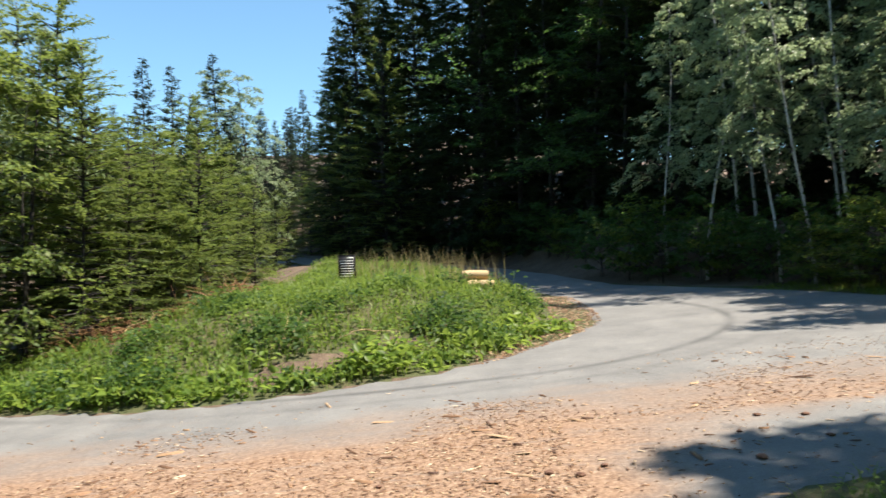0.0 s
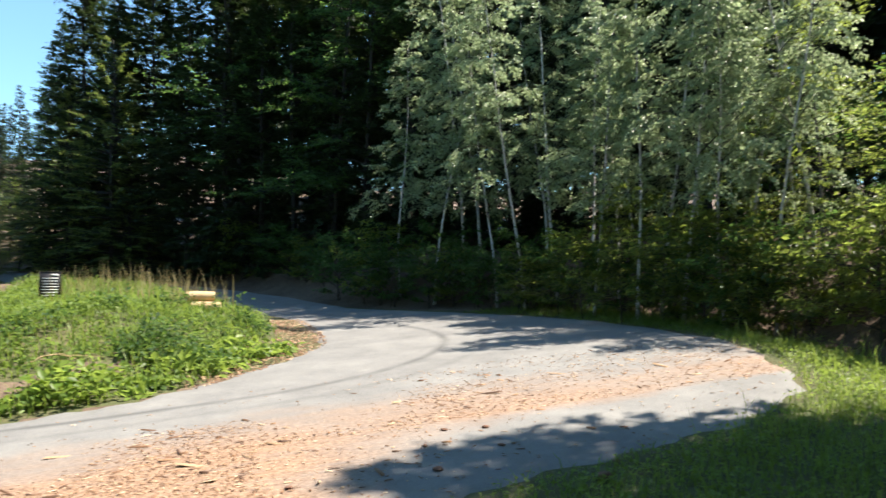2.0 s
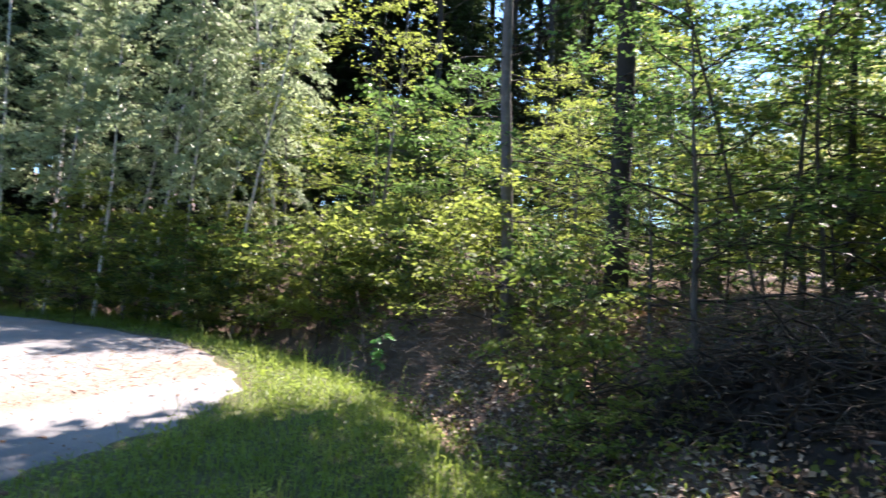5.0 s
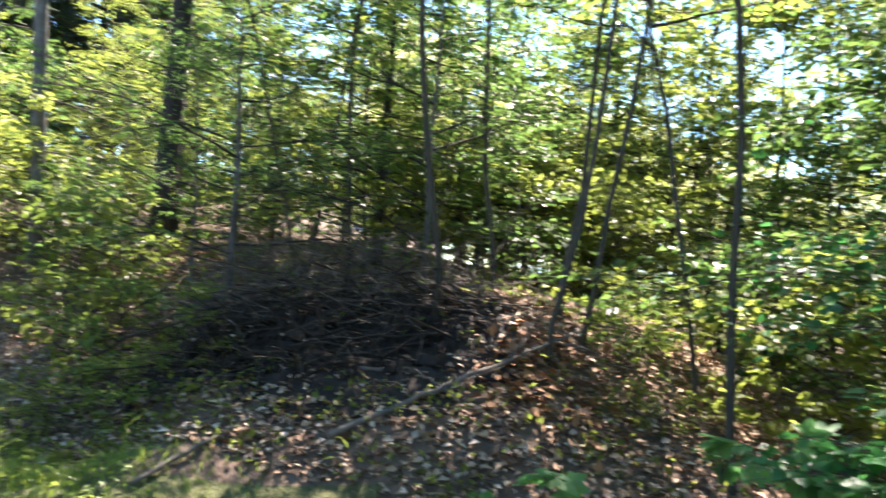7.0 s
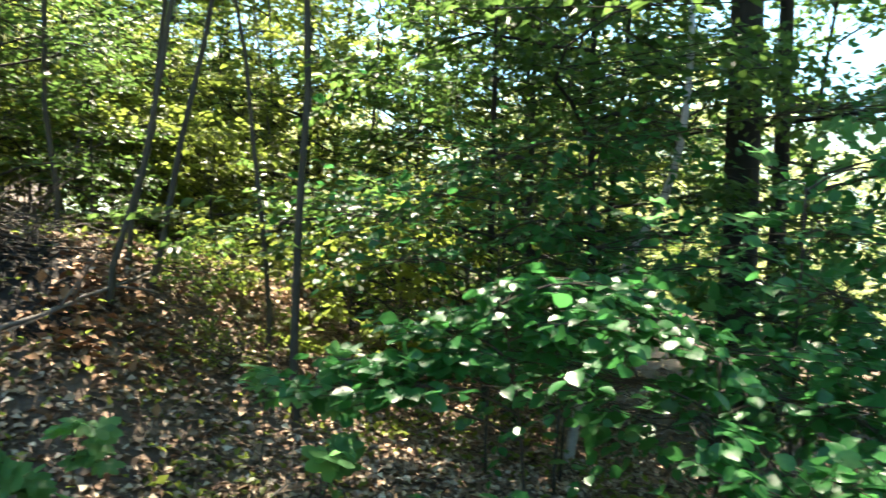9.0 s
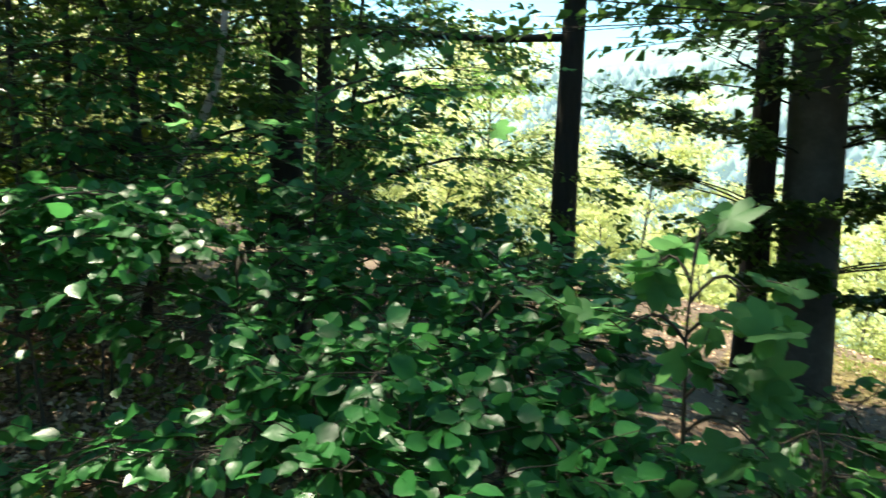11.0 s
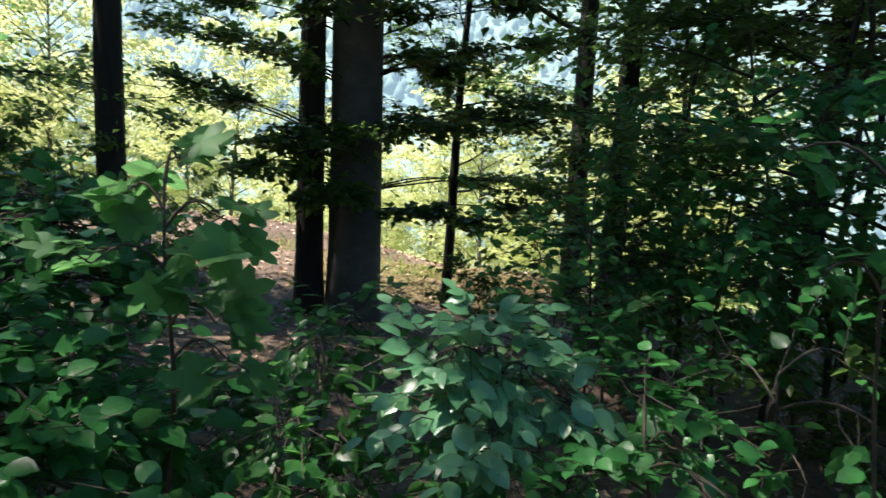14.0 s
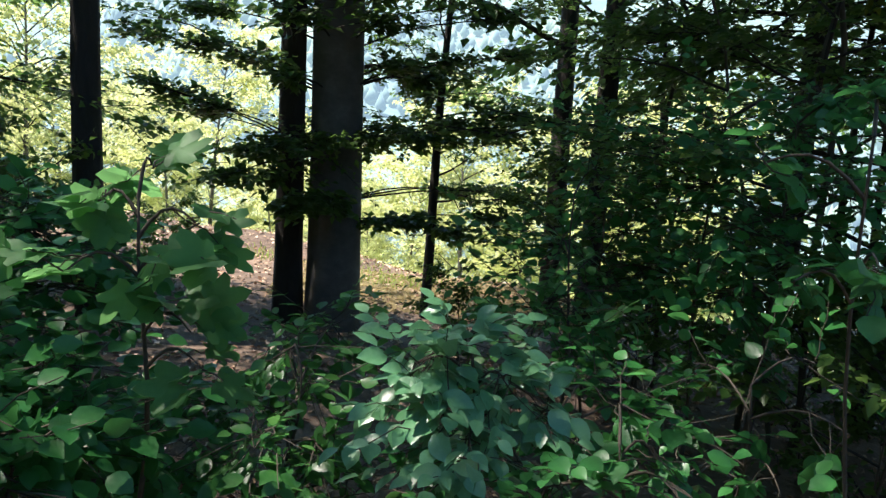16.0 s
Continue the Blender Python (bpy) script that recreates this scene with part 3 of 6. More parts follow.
def make_broadleaf(name, label, seed, tall, bare, reach, limbs_n, leaf_n, leaf, foliage, bark, trunk_r, style="layered", group="", lean=(0, 0), fork=1, fine=True, bend=0.02):
    """A leaf tree: crooked trunk, limbs, twigs, and a crown of single leaves."""
    r = np.random.default_rng(seed)
    t = thing(name, label, "tree", group)
    wood, twigs, green = Geo(), Geo(), Geo()
    stems = []
    for s in range(fork):
        way = np.array([lean[0] + (r.uniform(-0.12, 0.12) if fork > 1 else 0), lean[1] + (r.uniform(-0.12, 0.12) if fork > 1 else 0), 1.0])
        line = wander(r, (0.12 * s, 0.08 * s, -0.4), way, (tall + 0.4) * (1 - 0.18 * s), 12, bend if style != "birch" else 0.03)
        tube(wood, line, trunk_r * (1 - 0.25 * s) * np.array([1.3, *np.linspace(1.0, 0.1, 12)]), 8)
        stems.append(line)
    ends = []
    for k in range(limbs_n):
        line = stems[k % fork]
        f = (k + r.uniform(0, 1)) / limbs_n
        z = bare + (tall - bare) * f ** 0.9
        zz = np.clip(z, 0, line[-1, 2])
        at = np.array([np.interp(zz, line[:, 2], line[:, 0]), np.interp(zz, line[:, 2], line[:, 1]), zz])
        az = k * 2.4 + r.uniform(-0.6, 0.6)
        ln = reach * (1 - 0.75 * f ** 1.3 if style != "round" else 0.4 + 0.6 * math.sin(math.pi * (0.12 + 0.8 * f))) * r.uniform(0.6, 1.15)
        up = {"layered": 0.22, "birch": 0.9, "round": 0.55}[style] + 0.3 * f
        limb = wander(r, at, (math.cos(az), math.sin(az), up), ln, 6, 0.2 if style == "layered" else 0.12, {"layered": 0.16, "birch": 0.55, "round": 0.2}[style])
        tube(twigs, limb, np.linspace(0.004 + 0.0065 * ln, 0.003, 7), 4, False)
        for q in range(max(3, int(4 + 5 * ln) if style == "layered" else int(3 + 3 * ln))):
            u = r.uniform(0.25, 1.0)
            p = np.array([np.interp(u * 6, np.arange(7), limb[:, c]) for c in range(3)])
            out = unit(limb[-1] - limb[0])
            lat = unit(np.cross(out, [0, 0, 1])) * r.choice([-1, 1])
            d = out * r.uniform(0.3, 1) + lat * r.uniform(0.3, 1) + np.array([0, 0, {"layered": 0.05, "birch": -0.5, "round": 0.1}[style]])
            tw = wander(r, p, d, ln * r.uniform(0.25, 0.5) + 0.1, 3, 0.15, 0.5 if style == "birch" else 0.1)
            if fine:
                tube(twigs, tw[::3], [0.005, 0.002], 3, False)
            ends.append(tw)
    ends = np.array(ends)
    pick = r.integers(0, len(ends), leaf_n)
    u = r.uniform(0.05, 1.05, leaf_n) * 3
    i0 = np.minimum(u.astype(int), 2)
    fr = (u - i0)[:, None]
    pos = ends[pick, i0] * (1 - fr) + ends[pick, i0 + 1] * fr
    out = unit(ends[pick, 3] - ends[pick, 0])
    lat = unit(np.cross(out, [0, 0, 1])) * r.choice([-1, 1], leaf_n)[:, None]
    pos = pos + r.normal(0, leaf * 0.6, pos.shape) * [1, 1, 0.5]
    flat = {"layered": 0.48, "birch": 1.0, "round": 0.6}[style]
    ax = unit(out * r.uniform(0.2, 1, (leaf_n, 1)) + lat * r.uniform(0.2, 1, (leaf_n, 1)) + np.array([0, 0, -1]) * r.uniform(0, 0.4 if style == "layered" else 0.9, (leaf_n, 1)))
    nn = unit(np.array([0, 0, 1.0]) + r.normal(0, flat, (leaf_n, 3)))
    ll = leaf * r.uniform(0.65, 1.3, leaf_n)
    leaves(green, pos, ax, nn, ll, ll * 0.62)
    part("trunk", wood.mesh("trunk", bark, True), t)
    tagged(part("twigwork", twigs.mesh("twigwork", M_bark, True), t), kind="stuff")
    part("crown", green.mesh("crown", foliage), t)
    return t


def plant(src, x, y, scale=1.0, turn=0.0, lean=(0.0, 0.0), sink=0.05, first=[]):
    """Set a tree, the first time the pattern itself and then copies of it."""
    m = pose(x, y, ground_at(x, y) - sink, lean[0], lean[1], turn) @ Matrix.Diagonal((scale, scale, scale, 1))
    if src in first:
        return copy_thing(src, m)
    first.append(src)
    src.matrix_basis = m
    return src


def polar(az, d, ox=0.3, oy=-0.3):
    a = radians(az)
    return ox + d * math.sin(a), oy + d * math.cos(a)


young = [make_conifer("young_spruce", "young light-green spruce on the sunny bank", 21 + k, 7.6 + 0.6 * k, 0.3, 2.5, 0.27, 6, 80, 0.15, M_young, 0.075, "young trees on the bank", 0.3, taper=0.55) for k in range(3)]
tall = [make_conifer("tall_spruce", "tall dark spruce with bare lower trunk", 31 + k, 21 + 1.5 * k, (2.6, 4.5, 3.4)[k], 3.2, 0.52, 6, 23, 0.6, M_spruce, 0.21, "spruces of the wood", 0.6) for k in range(3)]
edge = [make_conifer("edge_spruce", "tall spruce with green boughs down to the ground", 41 + k, 21 + 2 * k, 0.4, 3.9, 0.46, 7, 62, 0.43, M_spruce, 0.2, "spruces at the wood's edge", 0.35, False) for k in range(2)]
pole = [make_conifer("pole_spruce", "slim spruce pole with dead lower twigs", 151 + k, 17, 8.5, 1.7, 0.45, 5, 20, 0.42, M_spruce, 0.15, "slim spruces of the wood", 0.5) for k in range(2)]
distant = [make_conifer("distant_spruce", "distant dark spruce with a pointed top", 51 + k, 15 + k, 0.8, 2.7, 0.45, 7, 46, 0.3, M_pine, 0.16, "spruces behind the bank", 0.4, False) for k in range(2)]
birch = [make_broadleaf("birch", "slender birch with white bark and small pale leaves", 61 + k, 8.6 + 0.7 * k, 2.6, 1.5, 46, 9000, 0.072, M_birch, M_birchbark, 0.042, "birch", "birches by the road", (-0.01, 0.01)) for k in range(3)]
beech = [make_broadleaf("young_beech", "young beech with flat tiers of light-green leaves", 71 + k, (6.5, 7.6, 5.2)[k], 0.5, 2.4, 34, 3300, 0.092, (M_beech, M_beech, M_shade_tone)[k], M_beechbark, 0.05, "layered", "young beeches", fork=(1, 2, 1)[k]) for k in range(3)]
shrub = [make_broadleaf("shrub", "leafy green undergrowth shrub at the wood's edge", 81 + k, 2.2, 0.1, 1.4, 20, 2000, 0.112, (M_beech, M_shade_tone)[k], M_twig, 0.022, "round", "undergrowth shrubs", fork=3) for k in range(2)]
shade = [make_broadleaf("shade_tree", "slim leaf tree in the shade of the wood", 91 + k, 10 + k, 1.6, 3.0, 20, 8200, 0.085, M_shade_tone, M_bark, 0.085, "layered", "shade trees") for k in range(2)]
sunny = [make_broadleaf("valley_tree", "yellow-green leaf tree with strong sunlight in its leaf colour", 101 + k, 9 + k, 0.3, 3.6, 44, 9000, 0.19, M_sun_pale, M_beechbark, 0.11, "round", "sunlit trees on the slope", fine=False) for k in range(2)]
pale = make_broadleaf("pale_tree", "pale feathery tree standing over the bank", 111, 10, 2.5, 2.4, 36, 6000, 0.1, M_birch, M_bark, 0.09, "birch", "young trees on the bank")

bushy = [make_broadleaf("young_leaf_tree", "young light-green leaf tree on the sunny bank", 201 + k, (7.0, 6.0)[k], 0.5, 2.2, 44, 6500, 0.13, M_young, M_bark, 0.07, "layered", "young trees on the bank", fork=2) for k in range(2)]

r = np.random.default_rng(5)
# sunny young trees left of the bank
for k, (az, d, s) in enumerate([(-31, 15.3, 0.95), (-28.5, 17, 1.05), (-27, 15.2, 0.78), (-25.5, 18.5, 1.0), (-24, 16.6, 0.72), (-22.3, 18, 0.95), (-20.5, 20, 0.98), (-19.2, 18, 0.72), (-17.6, 20.5, 0.92), (-16.4, 23, 0.9), (-33.5, 16.5, 1.1), (-36, 15, 1.0), (-39, 17, 1.1), (-15.2, 22, 0.5), (-22, 21.5, 1.05), (-27, 21, 1.15), (-31, 20, 1.2), (-25, 22, 1.05), (-23.3, 19.2, 0.9), (-19.8, 22.5, 1.0), (-18, 24.5, 0.95), (-21.2, 17.2, 0.62), (-26.2, 17.4, 0.85), (-29.8, 18.6, 1.0)]):
    plant(young[k % 3] if k % 3 else bushy[k // 3 % 2], *polar(az, d, 0, 0), s * (0.9 if az < -28 else 0.86), 80 * k)
for az, d, s in [(-32.5, 17.5, 0.95), (-29.5, 21, 0.85), (-15.3, 31, 0.9), (-17, 36, 1.0)]:
    plant(pale, *polar(az, d, 0, 0), s, az * 20)
for k in range(48):
    az, d = -40 + 30 * k / 48 + r.uniform(-0.6, 0.6), r.uniform(27, 60)
    if az > -15:
        d = r.uniform(58, 75)
    plant(distant[k % 2], *polar(az, d, 0, 0), r.uniform(0.8, 1.1) * (0.46 + 0.006 * d), 70 * k)
for k, (az, d, s) in enumerate([(-21, 31, 0.8), (-19.3, 30, 0.82), (-18, 32, 0.85), (-16.8, 31, 0.8), (-23, 33, 0.85), (-15.8, 35, 0.75), (-14.8, 42, 0.75), (-13.6, 47, 0.75), (-12.6, 50, 0.75), (-25, 32, 0.8)]):
    plant(distant[k % 2], *polar(az, d, 0, 0), s, 33 * k)
for k, (az, d, s) in enumerate([(-13.6, 31, 0.45), (-12.8, 35, 0.55), (-13.3, 40, 0.65), (-12.2, 41, 0.6), (-11.6, 45, 0.6), (-14.3, 36, 0.6), (-12.6, 47, 0.7), (-11.0, 42, 0.55)]):
    plant(young[k % 3], *polar(az, d, 0, 0), s, 29 * k)
# lit front of the dark wood, the light put in as paler young spruces
for k, (az, d, s) in enumerate([(-10.2, 43, 1.0), (-9.2, 39, 1.25), (-8.0, 36.5, 1.5), (-6.6, 35, 1.55), (-5.2, 33.5, 1.35), (-3.9, 33, 1.1), (-11.2, 47, 0.9)]):
    plant(young[k % 3], *polar(az, d, 0, 0), s, 57 * k)
# dark edge of the wood beyond the bend
for k, (az, d, s) in enumerate([(-8.8, 40, 0.6), (-7.2, 37, 0.75), (-5, 35, 1.05), (-6.2, 40, 0.95), (-7.8, 43, 0.75), (-3.8, 38, 1.0), (-1.2, 36, 1.05), (-2.5, 34, 1.0), (0, 31.5, 1.05), (2.8, 30, 1.0), (5.5, 28.5, 1.0), (-9.8, 46, 0.5), (-11.2, 52, 0.45), (-12.4, 56, 0.4), (-13.5, 60, 0.42)]):
    plant(edge[k % 2], *polar(az, d, 0, 0), s, 65 * k)
for k, (az, d, s) in enumerate([(8, 29, 0.9), (11, 27.5, 0.95), (14, 25.5, 0.9), (17.5, 24.5, 0.95), (21, 24, 0.9), (25, 23, 0.95), (29, 22.5, 0.9), (33, 21.5, 0.9), (37, 21, 0.9), (41, 20, 0.85), (19, 29, 1.0), (27, 28, 1.0), (35, 27, 1.0), (12, 33, 1.0), (5, 35, 1.0)]):
    plant(edge[k % 2], *polar(az, d, 0, 0), s, 35 * k)
for k in range(34):
    az = 2 + 44 * ((k * 0.618) % 1)
    d = np.interp(az, [2, 15, 25, 46], [31, 25.5, 22.5, 21]) + 3 + 17 * (k / 34)
    plant(tall[k % 3], *polar(az + r.uniform(-1, 1), d, 0, 0), r.uniform(0.85, 1.1), 50 * k)
for k, (az, d, s) in enumerate([(8, 27.5, 1.1), (11, 26.5, 1.2), (13.5, 25, 1.0), (4.5, 29, 1.1)]):
    plant(shade[k % 2], *polar(az, d, 0, 0), s, 100 * k)
# birches on the outside of the bend
for k, (t_az, d, s, ln) in enumerate([(16.5, 21, 0.85, 4), (19.2, 19.4, 0.92, 7), (21.5, 20.2, 1.0, 5), (24.2, 18.0, 0.98, 4), (26.5, 17.2, 1.02, 3), (29, 17.6, 1.0, 1), (31.2, 16.4, 0.97, 2), (33.5, 17, 1.05, 0), (36.5, 15.8, 1.03, 1), (39.5, 16.5, 1.0, -1), (43, 15.5, 0.92, 0), (22.8, 22, 1.1, 2), (28, 20.5, 1.1, 1), (34.5, 20, 1.08, 0), (46, 16.2, 0.85, 0), (31.8, 15.4, 0.9, 1), (35, 14.6, 0.88, 1), (38.2, 14.2, 0.92, 0), (41.3, 13.8, 0.9, 0), (44.6, 13.2, 0.85, -1), (47.4, 14.2, 0.8, 0)]):
    plant(birch[k % 3], *polar(t_az, d, 0, 0), s, 77 * k, (0, -0.25 * ln))
# undergrowth along the far edge
for k in range(30):
    az = 4 + 44 * k / 30 + r.uniform(-1, 1)
    d = np.interp(az, [4, 9, 13, 20, 26, 36, 42, 48], [28.6, 25, 20.9, 18.3, 16.3, 14.2, 12.9, 12.2]) + r.uniform(0.1, 1.3)
    plant(shrub[1 if k % 4 else 0], *polar(az, d, 0, 0), r.uniform(0.55, 1.1), 90 * k)
# wood to the right: saplings in tiers, tall spruces behind
for k, (az, d, s) in enumerate([(46, 14, 0.75), (53, 13.2, 0.7), (59.5, 12, 0.62), (66, 13.5, 0.75), (68, 10.6, 0.6), (73.5, 7.6, 0.7), (72, 12.5, 0.8), (76, 10.2, 0.75), (81, 12, 0.95), (86.5, 10, 0.85), (92, 12, 1.0), (97, 9.8, 0.9), (103, 11.8, 1.0), (109, 10.4, 0.9), (116, 11.5, 0.95), (122, 10.2, 0.9), (130, 10.5, 1.0), (137, 11.5, 1.1)]):
    plant(beech[k % 3], *polar(az, d), s, 67 * k)
# a brighter screen of leaf trees far into the wood, bright by leaf colour
for k, (az, d, s) in enumerate([(86, 22, 0.6), (92, 20, 0.6), (97, 17.5, 0.55), (102, 20, 0.8), (107, 17, 0.6), (112, 20, 0.75), (117, 17.5, 0.6), (122, 21, 0.8), (127, 18, 0.7), (83, 18, 0.5), (89, 16.5, 0.62), (94.5, 15.5, 0.6), (99.5, 15, 0.6), (104.5, 15.5, 0.62), (109.5, 14.5, 0.55), (114.5, 15, 0.45), (119.5, 14.5, 0.42), (125, 15, 0.5), (87, 26, 0.9), (95, 25, 0.9), (103, 26, 0.9), (111, 25, 0.9), (79, 24, 0.7)]):
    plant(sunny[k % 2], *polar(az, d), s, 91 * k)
for k, (az, d, s) in enumerate([(46, 23, 1), (49, 25, 1), (52, 23.5, 0.95), (55, 26, 1.0), (58, 24, 1.0), (61, 27, 1.0), (71, 22.5, 0.75), (65, 24, 0.9), (69, 27, 1.0), (73, 26, 0.8), (48, 29, 1), (57, 31, 1.1), (67, 32, 1.1), (76, 36, 1.1), (86, 38, 0.9), (95, 40, 0.9)]):
    plant(tall[k % 3], *polar(az, d), s * 0.85, 40 * k)
for k, (az, d, s) in enumerate([(47.5, 27, 1), (50.5, 26, 1.1), (54.3, 24, 1.1), (56.9, 21, 1.0), (59, 23, 1.1), (63, 22, 1.0), (66, 20.5, 1.1), (68.4, 22, 1.0), (71.5, 21, 1.0), (44, 27, 1)]):
    plant(pole[k % 2], *polar(az, d), s * 0.9, 55 * k)
for k, (az, d, s) in enumerate([(49, 11.6, 0.9), (52, 11.2, 0.7), (55, 11, 0.8), (57.5, 10.6, 0.65), (60, 10.2, 0.6), (65.5, 9.2, 0.6), (62.5, 9.8, 0.7), (73, 9.6, 0.5), (104, 8.2, 0.6), (114, 7.6, 0.8), (118, 6.6, 0.8)]):
    plant(shrub[k % 2], *polar(az, d), s, 33 * k)
# small saplings that close the understorey
small = [make_broadleaf("beech_sapling", "small beech sapling with light-green leaves in flat tiers", 141 + k, 3.4, 0.25, 1.5, 22, 1700, 0.09, (M_beech, M_shade_tone)[k], M_twig, 0.022, "layered", "beech saplings") for k in range(2)]
for k in range(46):
    az = 50 + 78 * ((k * 0.618 + 0.13) % 1)
    d = np.interp(az, [50, 62, 75, 90, 110, 128], [12, 9.6, 8.4, 7.2, 6.6, 6.2]) + 8 * (k / 46) ** 1.2
    x, y = polar(az, d)
    if (8.6 < x < 10.6 and 1.6 < y < 5) or (6 < x < 8.5 and -4.2 < y < -1.8):
        continue
    plant(small[k % 2 if az > 100 else 0 if k % 4 else 1], *polar(az, d), r.uniform(0.7, 1.35), 47 * k)
for k, (x, y, s) in enumerate([(8.3, 3.9, 0.95), (7.3, 2.7, 0.5), (6.5, 2.0, 0.38), (5.9, 1.3, 0.3), (8.9, 5.2, 0.6), (9.6, 6.6, 0.7)]):
    plant(small[0], x, y, s, 59 * k)
for k, (az, d) in enumerate([(40, 19.5), (43, 18), (46.5, 19), (49.5, 17), (52.5, 18.5), (55.5, 17.5), (59, 16), (62, 19), (44.5, 22), (51, 21.5), (57, 21)]):
    plant(shrub[1], *polar(az, d), 1.3 + 0.3 * (k % 3), 37 * k)
for k, (az, d) in enumerate([(42, 29), (47, 27.5), (52, 29), (57, 28), (62.5, 30), (68, 31)]):
    plant(edge[k % 2], *polar(az, d), 0.8, 37 * k)
for k, (az, d, s) in enumerate([(31, 14.9, 0.8), (34, 14.0, 0.75), (37, 13.7, 0.85), (40, 13.3, 0.8), (43, 12.8, 0.8), (46, 12.6, 0.85), (49, 12.3, 0.9), (52, 11.6, 0.8), (29, 15.8, 0.8), (26, 16.4, 0.7), (42, 15.5, 1.2), (36, 16.5, 1.1), (48, 15.8, 1.2)]):
    plant(small[0], *polar(az, d, 0, 0), s, 73 * k)
for k, (x, y, s) in enumerate([(6.95, 1.3, 1.05), (7.4, -0.3, 1.1), (11.3, 2.0, 1.3), (12.6, 0.2, 1.4), (10.6, 0.9, 1.35), (9.9, -0.9, 1.2), (12.0, 3.6, 1.3), (11.4, -2.2, 1.3)]):
    plant(beech[2], x, y, s, 120 * k)
for k, (az, d, s) in enumerate([(50, 27, 0.6), (53, 26, 0.55), (56, 22, 0.5), (59.5, 17, 0.42), (63.5, 18, 0.45), (67, 16.8, 0.38), (71, 18, 0.42), (46, 26, 0.6), (77, 19, 0.4)]):
    plant(edge[k % 2], *polar(az, d), s, 44 * k)
# low brambles on the mound's flank and along the ditch
bramble = [make_broadleaf("bramble_bush", "low green bramble bush on the mound's flank", 171 + k, 0.8, 0.04, 0.75, 16, 640, 0.075, (M_beech, M_weed)[k], M_twig, 0.008, "round", "bramble bushes", fork=3) for k in range(2)]
for k, (x, y, s) in enumerate([(6.6, 2.4, 0.8), (6.25, 1.85, 0.85), (6.0, 2.15, 0.6), (5.75, 1.65, 0.6), (7.6, 2.5, 1.2), (7.9, 3.2, 1.4), (5.5, -1.9, 0.5), (9.0, 5.6, 1.0), (8.5, 5.9, 0.7), (9.9, 7.4, 1.0), (10.6, 8.4, 1.1), (5.9, -1.75, 0.7), (6.3, -2.0, 0.8)]):
    plant(bramble[k % 2], x, y, s, 48 * k, sink=0.02)
# slim stems on the mound
stem = [make_broadleaf("sapling_tree", "slim young tree with a bare grey stem", 121 + k, 9.5, 3.2, 2.4, 22, 1500, 0.1, (M_beech, M_shade_tone)[k], M_stem, 0.026, "layered", "slim trees on the mound", bend=0.12) for k in range(2)]
for k, (x, y, s, ln) in enumerate([(6.15, -0.42, 1.0, -3), (6.0, -1.42, 0.85, -4), (6.15, -1.35, 0.8, -2), (5.85, -2.26, 0.95, -2), (5.3, -2.36, 1.1, 0), (7.4, 0.75, 0.8, 3), (7.0, -0.9, 0.9, 2), (6.6, -4.6, 0.9, -1), (7.39, 0.42, 0.8, -2), (7.5, 0.86, 0.85, -3), (5.62, -1.22, 0.8, -5)]):
    plant(stem[k % 2], x, y, s, 50 * k, (ln, 0))
for k, (x, y, s) in enumerate([(-2.25, -5.9, 0.85), (-2.2, -5.3, 0.7), (-2.55, -5.65, 0.95), (-2.88, -9.5, 1.1), (-1.9, -6.8, 0.8)]):
    plant(stem[k % 2], x, y, s, 70 * k, (2 - k, k))
# spruce trunks near the mound
for k, (x, y, s) in enumerate([(8.6, 2.55, 1.0)]):
    plant(pole[k % 2], x, y, s, 60 * k)
plant(make_conifer("pale_spruce", "slim spruce with a pale bare trunk behind the verge", 153, 13, 6.8, 1.4, 0.42, 5, 30, 0.36, M_spruce, 0.085, "", 0.5, bark=M_beechbark), 8.5, 3.9)
# thicket of sunlit beeches that closes the view into the wood
thicket = [make_broadleaf("thicket_beech", "dense young beech glowing yellow-green against the light", 221 + k, (7.5, 6.2)[k], 0.3, 2.3, 26, 4200, 0.105, M_beech, M_stem, 0.04, "layered", "beeches of the thicket", fork=2) for k in range(2)]
for k in range(12):
    az = 72 + 62 * ((k * 0.618 + 0.37) % 1)
    d = np.interp(az, [72, 85, 100, 134], [13.5, 13, 12, 10.5]) + 9 * (k / 12)
    plant(thicket[k % 2], *polar(az, d), r.uniform(0.8, 1.15), 61 * k)
for k, (az, d, s) in enumerate([(108, 11.5, 1.2), (111, 13, 1.3), (114, 11, 1.1), (118, 12.5, 1.25), (122, 11, 1.1), (104, 13.5, 1.3)]):
    plant(thicket[k % 2], *polar(az, d), s, 45 * k)
for k, (az, d, s) in enumerate([(90, 8.8, 0.65), (94, 9.2, 0.7), (98, 9, 0.7), (102, 8.8, 0.7), (88, 11.2, 0.9), (95, 11, 0.9), (102, 11, 0.9), (90, 13, 1.2), (97, 13.5, 1.2)]):
    plant(shrub[0], *polar(az, d), s, 39 * k)
